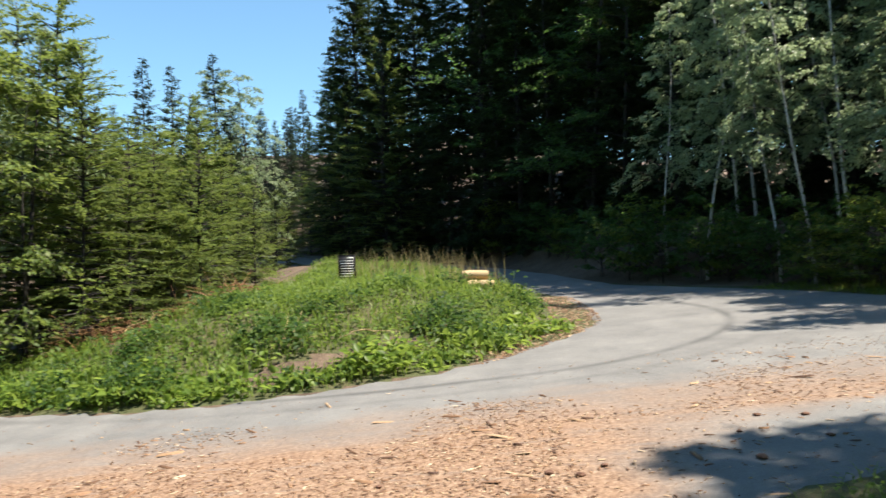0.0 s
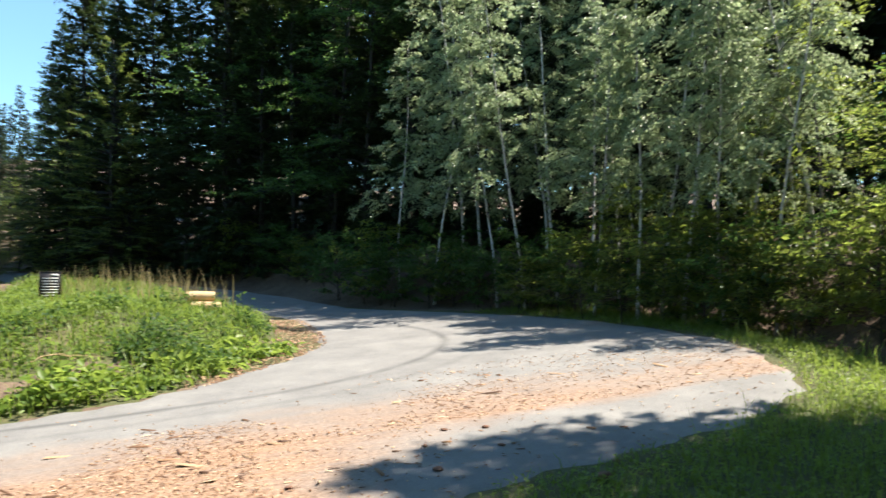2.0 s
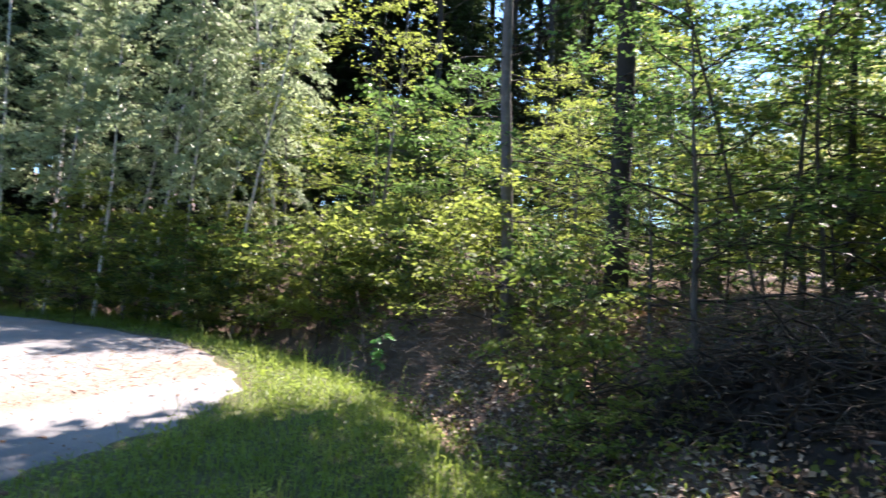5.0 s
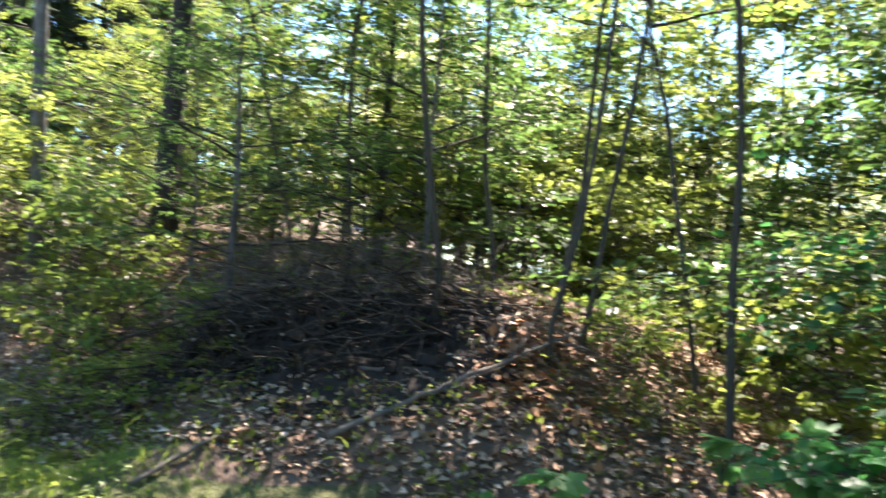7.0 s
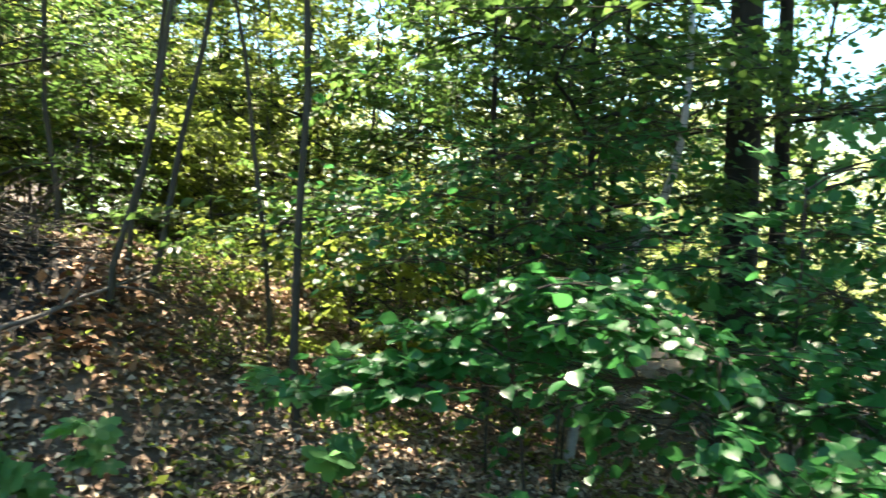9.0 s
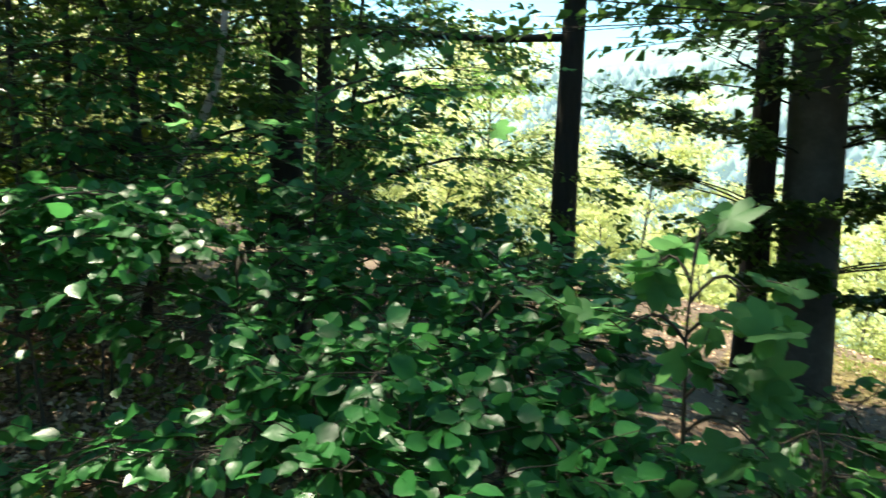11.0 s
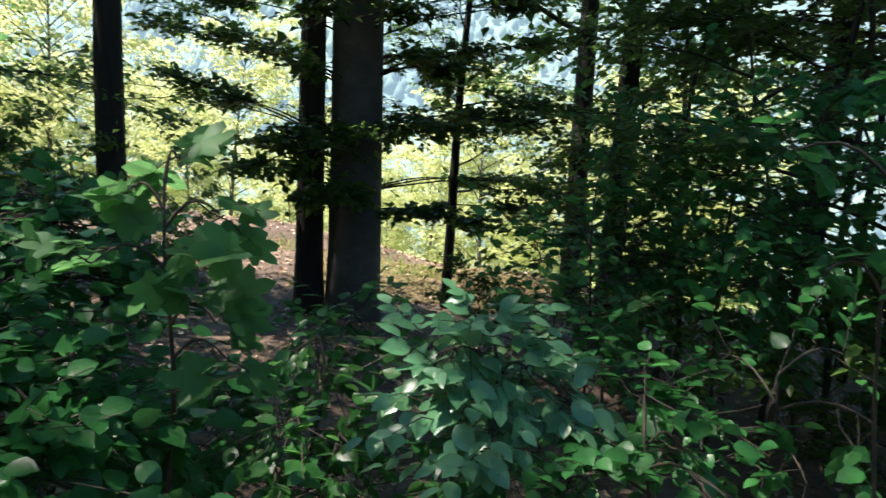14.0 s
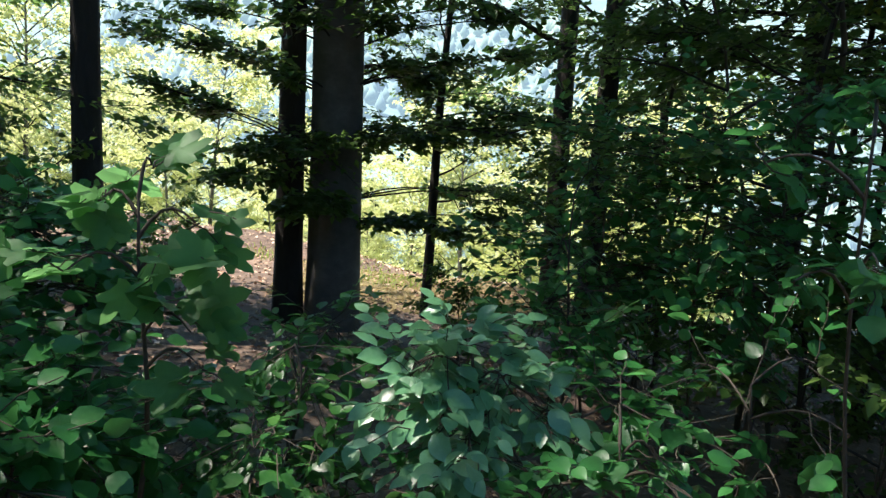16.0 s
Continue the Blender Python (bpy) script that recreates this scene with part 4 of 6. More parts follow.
# tall leaf trees with unseen crowns, added to shade mound, verge and saplings
roof = [make_broadleaf("canopy_beech", "tall beech with a high unseen crown added for shade", 181 + k, 15, 6.5, 3.6, 44, 9000, 0.165, M_shade_tone, M_bark, 0.13, "round", "tall beeches of the wood") for k in range(2)]
for k, (x, y, s) in enumerate([(9.0, 2.62, 0.56), (9.4, 0.3, 0.42), (9.0, -6.6, 0.8), (5.9, -4.15, 0.74), (6.9, -5.2, 0.7)]):
    plant(roof[k % 2], x, y, s, 77 * k)
# crown spread wide, out of view, to keep sun off the saplings
broad = make_broadleaf("canopy_beech", "tall beech with a broad high crown over the saplings", 191, 16.5, 6.8, 6.2, 60, 21000, 0.15, M_shade_tone, M_bark, 0.14, "round", "tall beeches of the wood")
plant(broad, 4.5, -5.5)
# shade trees towards the valley
for k, (x, y, s) in enumerate([(4.85, -6.4, 0.9), (-1.55, -9.5, 1.2), (-1.84, -8.95, 1.4), (-4.2, -9.2, 1.3), (-5.2, -7.6, 1.4), (-3.3, -6.2, 0.8), (-6.8, -5.2, 1.2), (-7.5, -9.5, 1.3)]):
    plant(shade[k % 2], x, y, s, 71 * k)
plant(shade[0], -0.04, -8.35, 0.57, 130)
plant(shade[1], 2.65, -6.8, 1.12, 30, (0, 4))
low = make_broadleaf("understorey_beech", "dark understorey beech with drooping leafy tiers", 161, 6.0, 1.2, 3.0, 17, 7000, 0.09, M_shade_tone, M_bark, 0.045, "layered", "understorey beeches")
for k, (x, y, s) in enumerate([(-3.7, -7.4, 1.0), (-3.6, -5.8, 1.0), (5.7, -7.7, 1.0), (-2.9, -9.9, 1.0), (-4.6, -8.2, 1.1), (5.3, -4.8, 1.0), (-2.2, -5.7, 0.7), (7.4, -6.6, 1.2)]):
    plant(low, x, y, s, 83 * k)
# unseen spruces added round the clearing's west side to hold back skylight
for k, (az, d, s) in enumerate([(240, 7, 0.6), (252, 7.5, 0.65), (246, 11, 0.8), (262, 9, 0.7), (235, 12, 0.7), (256, 13, 0.9), (272, 17, 0.9), (281, 17, 0.9), (290, 16, 1.0), (299, 18, 0.95), (308, 20, 1.0), (316, 24, 1.0)]):
    plant(edge[k % 2], *polar(az, d), s, 52 * k)
# trees down the slope, with strong sun put into their pale leaves
for k in range(84):
    az, d = 122 + 84 * ((k * 0.618) % 1), 18 + 44 * (k / 84) ** 1.1
    x, y = polar(az, d, 0.15, -1.1)
    if y > -12.5 or (abs(x + 1.2) < 1.6 and d < 22):
        continue
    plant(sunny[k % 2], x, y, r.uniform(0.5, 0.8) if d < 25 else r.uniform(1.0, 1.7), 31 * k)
for k, (x, y, s) in enumerate([(2.6, -5.2, 0.6), (-0.3, -6.6, 0.45), (-2.3, -5.4, 0.75), (-3.3, -4.4, 0.8), (3.2, -6.4, 0.75), (-1.9, -7.2, 0.6), (4.6, -5.6, 0.9), (5.8, -4.9, 0.8), (3.9, -7.6, 0.8), (-3.0, -7.0, 0.8), (-2.6, -3.0, 0.6), (-2.0, -4.2, 0.8), (-3.6, -5.6, 1.1), (-1.5, -6.2, 0.7), (-4.6, -6.8, 1.1), (6.8, -5.8, 0.9), (2.4, -7.9, 0.5), (5.2, -8.0, 0.9)]):
    plant(shrub[1], x, y, s, 41 * k)


def make_beech():
    """The thick beech on the brow, with a second stem beside it and low boughs."""
    r = np.random.default_rng(9)
    t = thing("beech", "thick smooth grey beech with low leafy boughs", "tree")
    wood, limb, green = Geo(), Geo(), Geo()
    line = wander(r, (0, 0, -0.5), (0.01, 0, 1), 19, 14, 0.015)
    tube(wood, line, np.array([0.34, 0.30, 0.28, *np.linspace(0.27, 0.12, 12)]), 18)
    for k in range(7):
        a = k * 0.9
        tube(wood, [(0.6 * math.cos(a), 0.6 * math.sin(a), -0.2), (0.33 * math.cos(a), 0.33 * math.sin(a), 0.0), (0.2 * math.cos(a), 0.2 * math.sin(a), 0.3)], [0.03, 0.07, 0.05], 7)
    ends = []
    for k in range(12, 48):
        z = 2.9 + 0.5 * (k % 4) + (k - 12) / 36 * 12
        az, ln = k * 2.4 + r.uniform(-0.4, 0.4), r.uniform(1.6, 4.0)
        b = wander(r, (0, 0, z), (math.cos(az), math.sin(az), 0.25 + 0.02 * k), ln, 7, 0.12, 0.3)
        tube(limb, b, np.linspace(0.018 + 0.007 * ln, 0.004, 8), 5, False)
        for q in range(14):
            u = r.uniform(0.25, 1) * 7
            p = np.array([np.interp(u, np.arange(8), b[:, c]) for c in range(3)])
            w = wander(r, p, unit(b[-1] - b[0]) + r.normal(0, 0.7, 3) * [1, 1, 0.3], r.uniform(0.3, 0.9), 3, 0.15, 0.15)
            tube(limb, w, np.linspace(0.008, 0.002, 4), 3, False)
            ends.append(w)
    ends = np.array(ends)
    n = 9500
    pick = (r.uniform(0, 1, n) ** 1.8 * len(ends)).astype(int)
    u = r.uniform(0, 3, n)
    i0 = np.minimum(u.astype(int), 2)
    f = (u - i0)[:, None]
    pos = ends[pick, i0] * (1 - f) + ends[pick, i0 + 1] * f + r.normal(0, 0.05, (n, 3))
    leaves(green, pos, unit(r.normal(0, 1, (n, 3)) * [1, 1, 0.3]), unit(np.array([0, 0, 1]) + r.normal(0, 0.3, (n, 3))), 0.1 * r.uniform(0.7, 1.3, n), 0.062)
    # low boughs, each a flat tier of leaves with open air above and below it
    for z0, tips in ((2.0, [(0.96, 1.15, 1.8), (0.81, 0.9, 2.06), (0.48, 0.95, 2.13), (0.59, 1.15, 1.82), (0.05, 0.7, 2.2)]), (1.5, [(0.3, 0.9, 1.55), (-0.06, 0.9, 1.62), (0.1, 0.75, 1.5)]), (2.1, [(-0.42, 0.28, 2.2), (-0.84, 0.15, 2.3), (-1.33, 0.02, 2.42), (-1.83, 0.02, 2.36), (-2.01, -0.1, 2.56), (-1.1, 0.4, 2.25)]), (1.2, [(-0.58, 0.28, 1.32), (-1.02, 0.15, 1.33), (-1.41, 0.02, 1.22), (-1.83, 0.02, 1.42)]), (1.5, [(-1.3, -1.5, 1.55), (-1.8, -1.73, 1.55), (-2.26, -1.73, 1.52)]), (1.9, [(1.3, 0.5, 2.5), (1.9, 0.4, 2.65), (1.6, -0.3, 2.4)]), (2.6, [(0.9, 0.5, 2.95), (1.5, 0.3, 3.1), (0.5, 0.9, 2.8), (2.2, 0.1, 3.2)]), (2.7, [(-0.7, 0.3, 3.0), (-1.3, 0.2, 3.1), (-1.0, 0.7, 2.85), (-2.0, 0.2, 3.2)]), (3.1, [(1.2, 0.8, 3.4), (0.3, 1.0, 3.35), (-0.6, 0.8, 3.4), (-1.6, 0.5, 3.5)])):
        for tip in tips:
            tip = np.array(tip)
            b = np.array([0, 0, z0]) + (tip - [0, 0, z0]) * np.linspace(0, 1, 6)[:, None] + np.array([0, 0, 0.1]) * np.sin(np.linspace(0, 3.14, 6))[:, None]
            tube(limb, b, np.linspace(0.014, 0.004, 6), 5, False)
            for q in range(9):
                end = tip + r.normal(0, 1, 3) * [0.2, 0.2, 0.045]
                w = b[4] + (end - b[4]) * np.linspace(0, 1, 4)[:, None]
                tube(limb, w, np.linspace(0.005, 0.002, 4), 3, False)
                m = 22
                p = b[4] + (end - b[4]) * r.uniform(0.25, 1.1, m)[:, None] + r.normal(0, 1, (m, 3)) * [0.06, 0.06, 0.035]
                leaves(green, p, unit(r.normal(0, 1, (m, 3)) * [1, 1, 0.25] + unit(end - b[4])), unit(np.array([0, 0.35, 1]) + r.normal(0, 0.35, (m, 3))), 0.105 * r.uniform(0.7, 1.25, m), 0.066)
    part("trunk", wood.mesh("trunk", M_beechbark, True), t)
    tagged(part("twigwork", limb.mesh("twigwork", M_bark, True), t), kind="stuff")
    part("crown", green.mesh("crown", M_shade_tone), t)
    return t


beech_big = make_beech()
plant(beech_big, 0.83, -7.62, 0.8)
twin = make_broadleaf("twin_stem", "straight dark leaf tree close beside the thick beech", 131, 14, 2.2, 2.6, 18, 3200, 0.09, M_shade_tone, M_bark, 0.16, "layered")
plant(twin, 1.24, -7.66, 0.8)


def make_bent_birch():
    """A thin birch whose stem leans and then rises straight."""
    r = np.random.default_rng(132)
    foot = np.array([4.75, -4.1, ground_at(4.75, -4.1)])
    t = thing("bent_birch", "thin bent birch with pale bark leaning over the saplings", "tree", m=pose(*foot))
    line = spline([(0, 0, -0.2), (-0.05, -0.1, 0.5), (-0.2, -0.28, 1.35), (-0.36, -0.45, 1.85), (-0.43, -0.52, 2.2), (-0.46, -0.55, 2.7), (-0.46, -0.55, 3.4), (-0.4, -0.6, 4.6), (-0.3, -0.7, 5.6)], 4)
    wood, twigs, green = Geo(), Geo(), Geo()
    tube(wood, line, np.linspace(0.04, 0.012, len(line)), 9)
    tips = []
    for k in range(22):
        p = line[r.integers(len(line) // 2, len(line))]
        a = r.uniform(0, 6.283)
        b = wander(r, p, (math.cos(a), math.sin(a), 0.5), r.uniform(0.5, 1.3), 6, 0.14, 0.5)
        tube(twigs, b, np.linspace(0.01, 0.002, 7), 4, False)
        tips.append(b)
    tips = np.array(tips)
    n = 3200
    pos = tips[r.integers(0, len(tips), n), r.integers(2, 7, n)] + r.normal(0, 0.1, (n, 3))
    leaves(green, pos, unit(r.normal(0, 1, (n, 3)) - [0, 0, 0.5]), unit(np.array([0, 0, 1]) + r.normal(0, 0.7, (n, 3))), 0.07 * r.uniform(0.7, 1.3, n), 0.045)
    part("trunk", wood.mesh("trunk", M_birchbark, True), t)
    tagged(part("twigwork", twigs.mesh("twigwork", M_twig, True), t), kind="stuff")
    part("crown", green.mesh("crown", M_shade_tone), t)


make_bent_birch()


# ---- saplings close to the path, each leaf by itself ----
def oval_leaf(name, length, width, mat, curl, saw=0.0):
    g = Geo()
    u = np.linspace(0, 1, 8)
    w = width / 2 * np.sin(np.pi * u ** 0.85) ** 0.8
    w[0], w[-1] = 0.0015, 0.001
    w = w * (1 + saw * np.where(np.arange(8) % 2, 1, -1))
    z = -curl * length * u ** 2
    mid = np.stack([0 * u, u * length, z], 1)
    lift = 0.22 * w + 0.012 * length * np.sin(u * 9)
    v = np.concatenate([mid, mid + np.stack([w, 0 * u, lift], 1), mid + np.stack([-w, 0 * u, lift], 1)])
    i = np.arange(7)
    g.add(v, [np.stack([i, i + 8, i + 9, i + 1], 1), np.stack([i, i + 1, i + 17, i + 16], 1)])
    tube(g, [(0, -0.22 * length, 0.01), (0, 0, 0)], [0.0012, 0.0012], 3, False)
    return g.mesh(name, mat, True)


def lobed_leaf(name, size, mat, curl):
    """A five-lobed maple leaf."""
    g = Geo()
    deg = [-158, -128, -112, -98, -76, -58, -42, -30, -14, 0, 14, 30, 42, 58, 76, 98, 112, 128, 158]
    rad = [0.30, 0.52, 0.62, 0.50, 0.66, 0.93, 0.82, 0.56, 0.86, 1.08, 0.86, 0.56, 0.82, 0.93, 0.66, 0.50, 0.62, 0.52, 0.30]
    a, q = np.radians(deg), np.array(rad) * size * 0.55
    x, y = q * np.sin(a), q * np.cos(a)
    z = -curl * (np.hypot(x, y) / size) ** 2 * size + 0.04 * size * np.cos(a * 5)
    v = np.concatenate([[[0, 0, 0]], np.stack([x, y, z], 1)])
    k = np.arange(1, len(deg))
    g.add(v, [np.stack([0 * k, k + 1, k], 1)])
    tube(g, [(0, -0.5 * size, -0.02), (0, 0, 0)], [0.0014, 0.0014], 3, False)
    return g.mesh(name, mat, True)


LEAVES = {
    "maple": [lobed_leaf("leaf", s, M_maple, c) for s, c in ((0.165, 0.16), (0.135, 0.28), (0.19, 0.1))],
    "hazel": [oval_leaf("leaf", s, s * 0.78, M_hazel, c, 0.05) for s, c in ((0.068, 0.2), (0.055, 0.38), (0.082, 0.14))],
    "small": [oval_leaf("leaf", s, s * 0.62, M_seedling, c, 0.03) for s, c in ((0.072, 0.15), (0.058, 0.3), (0.084, 0.1))],
    "waxy": [oval_leaf("leaf", s, s * 0.64, M_waxy, c, 0.02) for s, c in ((0.085, 0.2), (0.07, 0.4), (0.1, 0.15))],
}


def sapling(name, label, foot, tiers, kind, seed, spread=0.3, flat=0.35, per=24, thick=0.012, tilt=0.3):
    """A stem with twigs out to tiers of leaves; tiers are (x, y, z) in the world."""
    r = np.random.default_rng(seed)
    fx, fy = foot
    fz = ground_at(fx, fy)
    t = thing(name, label, "sapling", "saplings by the path", m=pose(fx, fy, fz))
    tiers = np.array(tiers, float) - [fx, fy, fz]
    top = tiers[:, 2].max() * 0.95
    wood, thin = Geo(), Geo()
    mid = tiers.mean(0)
    spine = np.array([[mid[0] * 0.7 * u ** 1.4 + 0.02 * math.sin(7 * u + seed), mid[1] * 0.7 * u ** 1.4 + 0.02 * math.cos(6 * u), top * u] for u in np.linspace(0, 1, 9)])
    spine[0] = (0, 0, -0.08)
    tube(wood, spine, np.linspace(thick, 0.004, 9), 6)
    spots = []
    for c in tiers:
        h = np.clip(c[2] - 0.18 * np.hypot(*(c[:2])), 0.05, top)
        at = np.array([np.interp(h, spine[:, 2], spine[:, q]) for q in range(3)])
        main = at + (c - at) * np.linspace(0, 1, 6)[:, None] + np.array([0, 0, 0.06]) * np.sin(np.linspace(0, 3.1, 6))[:, None]
        tube(thin, main, np.linspace(0.006, 0.003, 6), 4, False)
        for k in range(max(3, (per * 8 // 5 if kind == "hazel" else per) // 3)):
            end = c + r.normal(0, 1, 3) * [spread, spread, spread * flat]
            s = main[r.integers(3, 6)]
            line = s + (end - s) * np.linspace(0, 1, 5)[:, None] + r.normal(0, 0.008, (5, 3))
            tube(thin, line, np.linspace(0.003, 0.0015, 5), 3, False)
            out = unit(end - s)
            lat = unit(np.cross(out, [0, 0, 1]))
            for q in ((1, 3, 5) if kind == "maple" else range(6)):
                u = 0.35 + 0.65 * (q + 1) / 6
                p = s + (end - s) * u
                side = lat * (1 if q % 2 else -1) * r.uniform(0.5, 1.1)
                ax = out if q == 5 else unit(out * 0.7 + side + [0, 0, r.uniform(-0.3, 0.1)])
                spots.append((p + r.normal(0, 0.012, 3), ax))
    part("stem", wood.mesh("stem", M_twig, True), t)
    tagged(part("twigwork", thin.mesh("twigwork", M_twig, True), t), kind="stuff")
    r.shuffle(spots)
    rest = Geo()
    for k, (p, ax) in enumerate(spots):
        nn = unit(np.array([0, tilt, 1.0]) + r.normal(0, 0.46, 3))      # leaves tilt towards the open road
        x_ = unit(np.cross(ax, nn))
        z_ = np.cross(x_, ax)
        s = r.uniform(0.7, 1.15)
        turn = s * np.stack([x_, ax, z_], 1)
        me = LEAVES[kind][r.integers(0, 3)]
        if k < 212:
            m = Matrix(((*turn[0], p[0]), (*turn[1], p[1]), (*turn[2], p[2]), (0, 0, 0, 1)))
            part("leaf", me, t, m=m)
        else:
            v = np.empty(len(me.vertices) * 3)
            me.vertices.foreach_get("co", v)
            fs = [np.array([q.vertices[:] for q in me.polygons if len(q.vertices) == c]) for c in (3, 4)]
            rest.add(v.reshape(-1, 3) @ turn.T + p, [f for f in fs if len(f)])
    if rest.n:
        tagged(part("foliage", rest.mesh("foliage", LEAVES[kind][0].materials[0], True), t), kind="stuff")
    return t


sapling("maple_sapling", "slender maple sapling with large lobed green leaves", (0.95, -3.2), [(0.67, -3.03, 1.08), (0.85, -3.13, 1.3), (0.72, -3.08, 1.16), (0.7, -2.97, 0.89), (0.98, -3.09, 1.19), (1.01, -2.97, 1.04), (0.68, -3.0, 0.78)], "maple", 1, 0.11, 0.6, 9)
sapling("hazel_bush", "leafy hazel bush in the shade", (1.75, -3.75), [(1.72, -3.95, 1.03), (1.67, -3.52, 0.93), (1.48, -3.85, 0.95), (1.5, -3.15, 0.83), (2.09, -3.96, 1.1), (1.26, -3.73, 0.77)], "hazel", 2, 0.22, 0.5, 36)
sapling("hazel_bush", "low hazel bush with broad green leaves", (1.15, -3.0), [(1.3, -2.92, 0.7), (1.02, -2.85, 0.6), (1.19, -2.64, 0.6), (1.01, -3.07, 0.62), (1.0, -2.63, 0.52)], "hazel", 3, 0.16, 0.5, 30)
sapling("hazel_bush", "low hazel bush with broad green leaves", (1.6, -2.75), [(1.68, -2.72, 0.85), (1.37, -2.83, 0.76), (1.58, -2.41, 0.7), (1.29, -2.52, 0.62), (1.98, -2.72, 0.8), (1.09, -2.75, 0.6)], "hazel", 4, 0.17, 0.5, 36)
sapling("beech_seedling", "small beech bush with many small leaves", (0.58, -3.75), [(0.59, -3.91, 0.53), (0.47, -3.72, 0.42), (0.62, -3.4, 0.36), (0.51, -3.21, 0.28), (0.38, -3.53, 0.25), (0.81, -3.87, 0.3), (0.44, -4.23, 0.56), (0.68, -4.35, 0.45), (0.64, -4.1, 0.2), (0.45, -3.9, 0.1), (0.72, -3.6, 0.15), (0.15, -3.75, 0.05), (0.25, -3.45, 0.05)], "small", 5, 0.18, 0.6, 36, tilt=0.1)
sapling("hazel_bush", "dark low hazel bush in front of the willow", (-0.45, -3.85), [(-0.44, -3.87, 0.22), (-0.76, -3.78, 0.25), (-0.73, -4.1, 0.42), (-0.95, -3.95, 0.36), (-0.2, -3.75, 0.12), (-0.41, -3.6, 0.15), (-0.1, -3.95, 0.2)], "hazel", 19, 0.2, 0.6, 24, tilt=0.0)
sapling("hazel_bush", "low shaded hazel bush under the maple sapling", (1.05, -3.45), [(1.2, -3.2, 0.42), (1.25, -3.45, 0.45), (1.0, -3.4, 0.3), (1.02, -3.75, 0.33), (0.9, -3.4, 0.18), (1.4, -3.58, 0.55)], "hazel", 20, 0.17, 0.6, 36)
sapling("goat_willow", "low willow bush with waxy grey-green leaves", (-0.1, -3.65), [(0.1, -3.54, 0.63), (-0.07, -3.62, 0.7), (0.01, -3.33, 0.54), (-0.22, -3.5, 0.59), (-0.07, -3.22, 0.45), (-0.38, -3.57, 0.47)], "waxy", 6, 0.16, 0.5, 45)
sapling("hazel_bush", "dark low hazel bush beside the willow", (-0.65, -3.35), [(-0.58, -3.41, 0.56), (-0.64, -3.17, 0.5), (-0.46, -3.24, 0.4), (-0.66, -2.95, 0.46), (-0.28, -3.18, 0.36)], "hazel", 7, 0.18, 0.6, 12, tilt=-0.2)
sapling("hazel_bush", "tall dark hazel bush under the trees", (-0.75, -4.95), [(-0.71, -5.24, 0.81), (-0.81, -4.91, 0.6), (-0.48, -4.67, 0.5), (-1.09, -5.35, 0.74), (-0.6, -4.24, 0.45), (-0.44, -5.29, 0.61), (-0.9, -5.3, 1.2)], "small", 8, 0.28, 0.8, 42)
sapling("hazel_sapling", "thin hazel sapling reaching up beside the path", (-1.2, -3.0), [(-0.78, -3.02, 1.42), (-0.76, -2.77, 1.15), (-0.92, -2.7, 1.2), (-1.15, -3.2, 1.6)], "hazel", 9, 0.1, 0.4, 7, 0.007)
sapling("hazel_sapling", "thin hazel sapling under the trees", (-1.45, -4.95), [(-1.42, -4.37, 1.03), (-1.48, -5.22, 1.53), (-1.17, -5.54, 1.37), (-1.38, -5.26, 1.14), (-1.81, -4.85, 1.67), (-1.6, -4.8, 0.6)], "hazel", 10, 0.3, 0.6, 42)
sapling("hazel_sapling", "hazel sapling with a broad slanting tier of bright leaves", (2.95, -2.55), [(3.38, -1.8, 0.89), (3.33, -1.99, 1.0), (3.25, -2.21, 1.11), (3.13, -2.45, 1.22), (2.98, -2.67, 1.32), (2.77, -2.76, 1.31), (2.56, -2.82, 1.2), (3.1, -2.24, 1.03), (2.93, -2.53, 1.15), (3.09, -2.0, 0.93)], "hazel", 11, 0.12, 0.25, 39)
sapling("hazel_bush", "dense hazel bush in the shade of a trunk", (2.6, -3.55), [(2.11, -3.32, 0.91), (2.73, -3.36, 0.95), (3.04, -2.99, 0.79), (2.15, -4.03, 1.05), (2.74, -3.93, 1.56), (2.63, -4.22, 1.87), (2.93, -3.76, 1.18), (2.4, -3.6, 1.3), (3.2, -3.5, 1.4)], "hazel", 23, 0.27, 0.6, 48)
sapling("hazel_bush", "shaded hazel bush on the brow", (-0.95, -5.3), [(-0.8, -5.56, 0.71), (-1.05, -5.26, 0.57), (-0.62, -5.23, 0.42), (-1.25, -5.68, 0.82), (-1.32, -5.2, 0.67), (-0.84, -4.94, 0.32), (-1.0, -5.5, 1.0)], "hazel", 24, 0.24, 0.7, 42)
sapling("hazel_bush", "sparse dark hazel bush beside a thin sapling", (-1.2, -3.7), [(-1.09, -4.03, 0.52), (-1.14, -3.66, 0.42), (-1.45, -3.77, 0.63), (-1.39, -3.41, 0.5), (-1.16, -3.37, 0.3), (-0.95, -3.56, 0.25), (-0.8, -3.77, 0.3)], "hazel", 25, 0.2, 0.7, 6, tilt=-0.35)
sapling("hazel_sapling", "tall shaded hazel sapling with many leaves", (-1.65, -4.6), [(-1.45, -5.01, 1.4), (-1.55, -4.75, 1.31), (-1.67, -4.58, 1.49), (-1.71, -4.21, 1.29), (-1.63, -4.58, 1.05), (-1.84, -4.37, 1.66), (-1.66, -4.19, 0.91), (-1.42, -4.51, 0.72), (-2.0, -4.5, 1.2)], "hazel", 26, 0.24, 0.5, 36, 0.018)
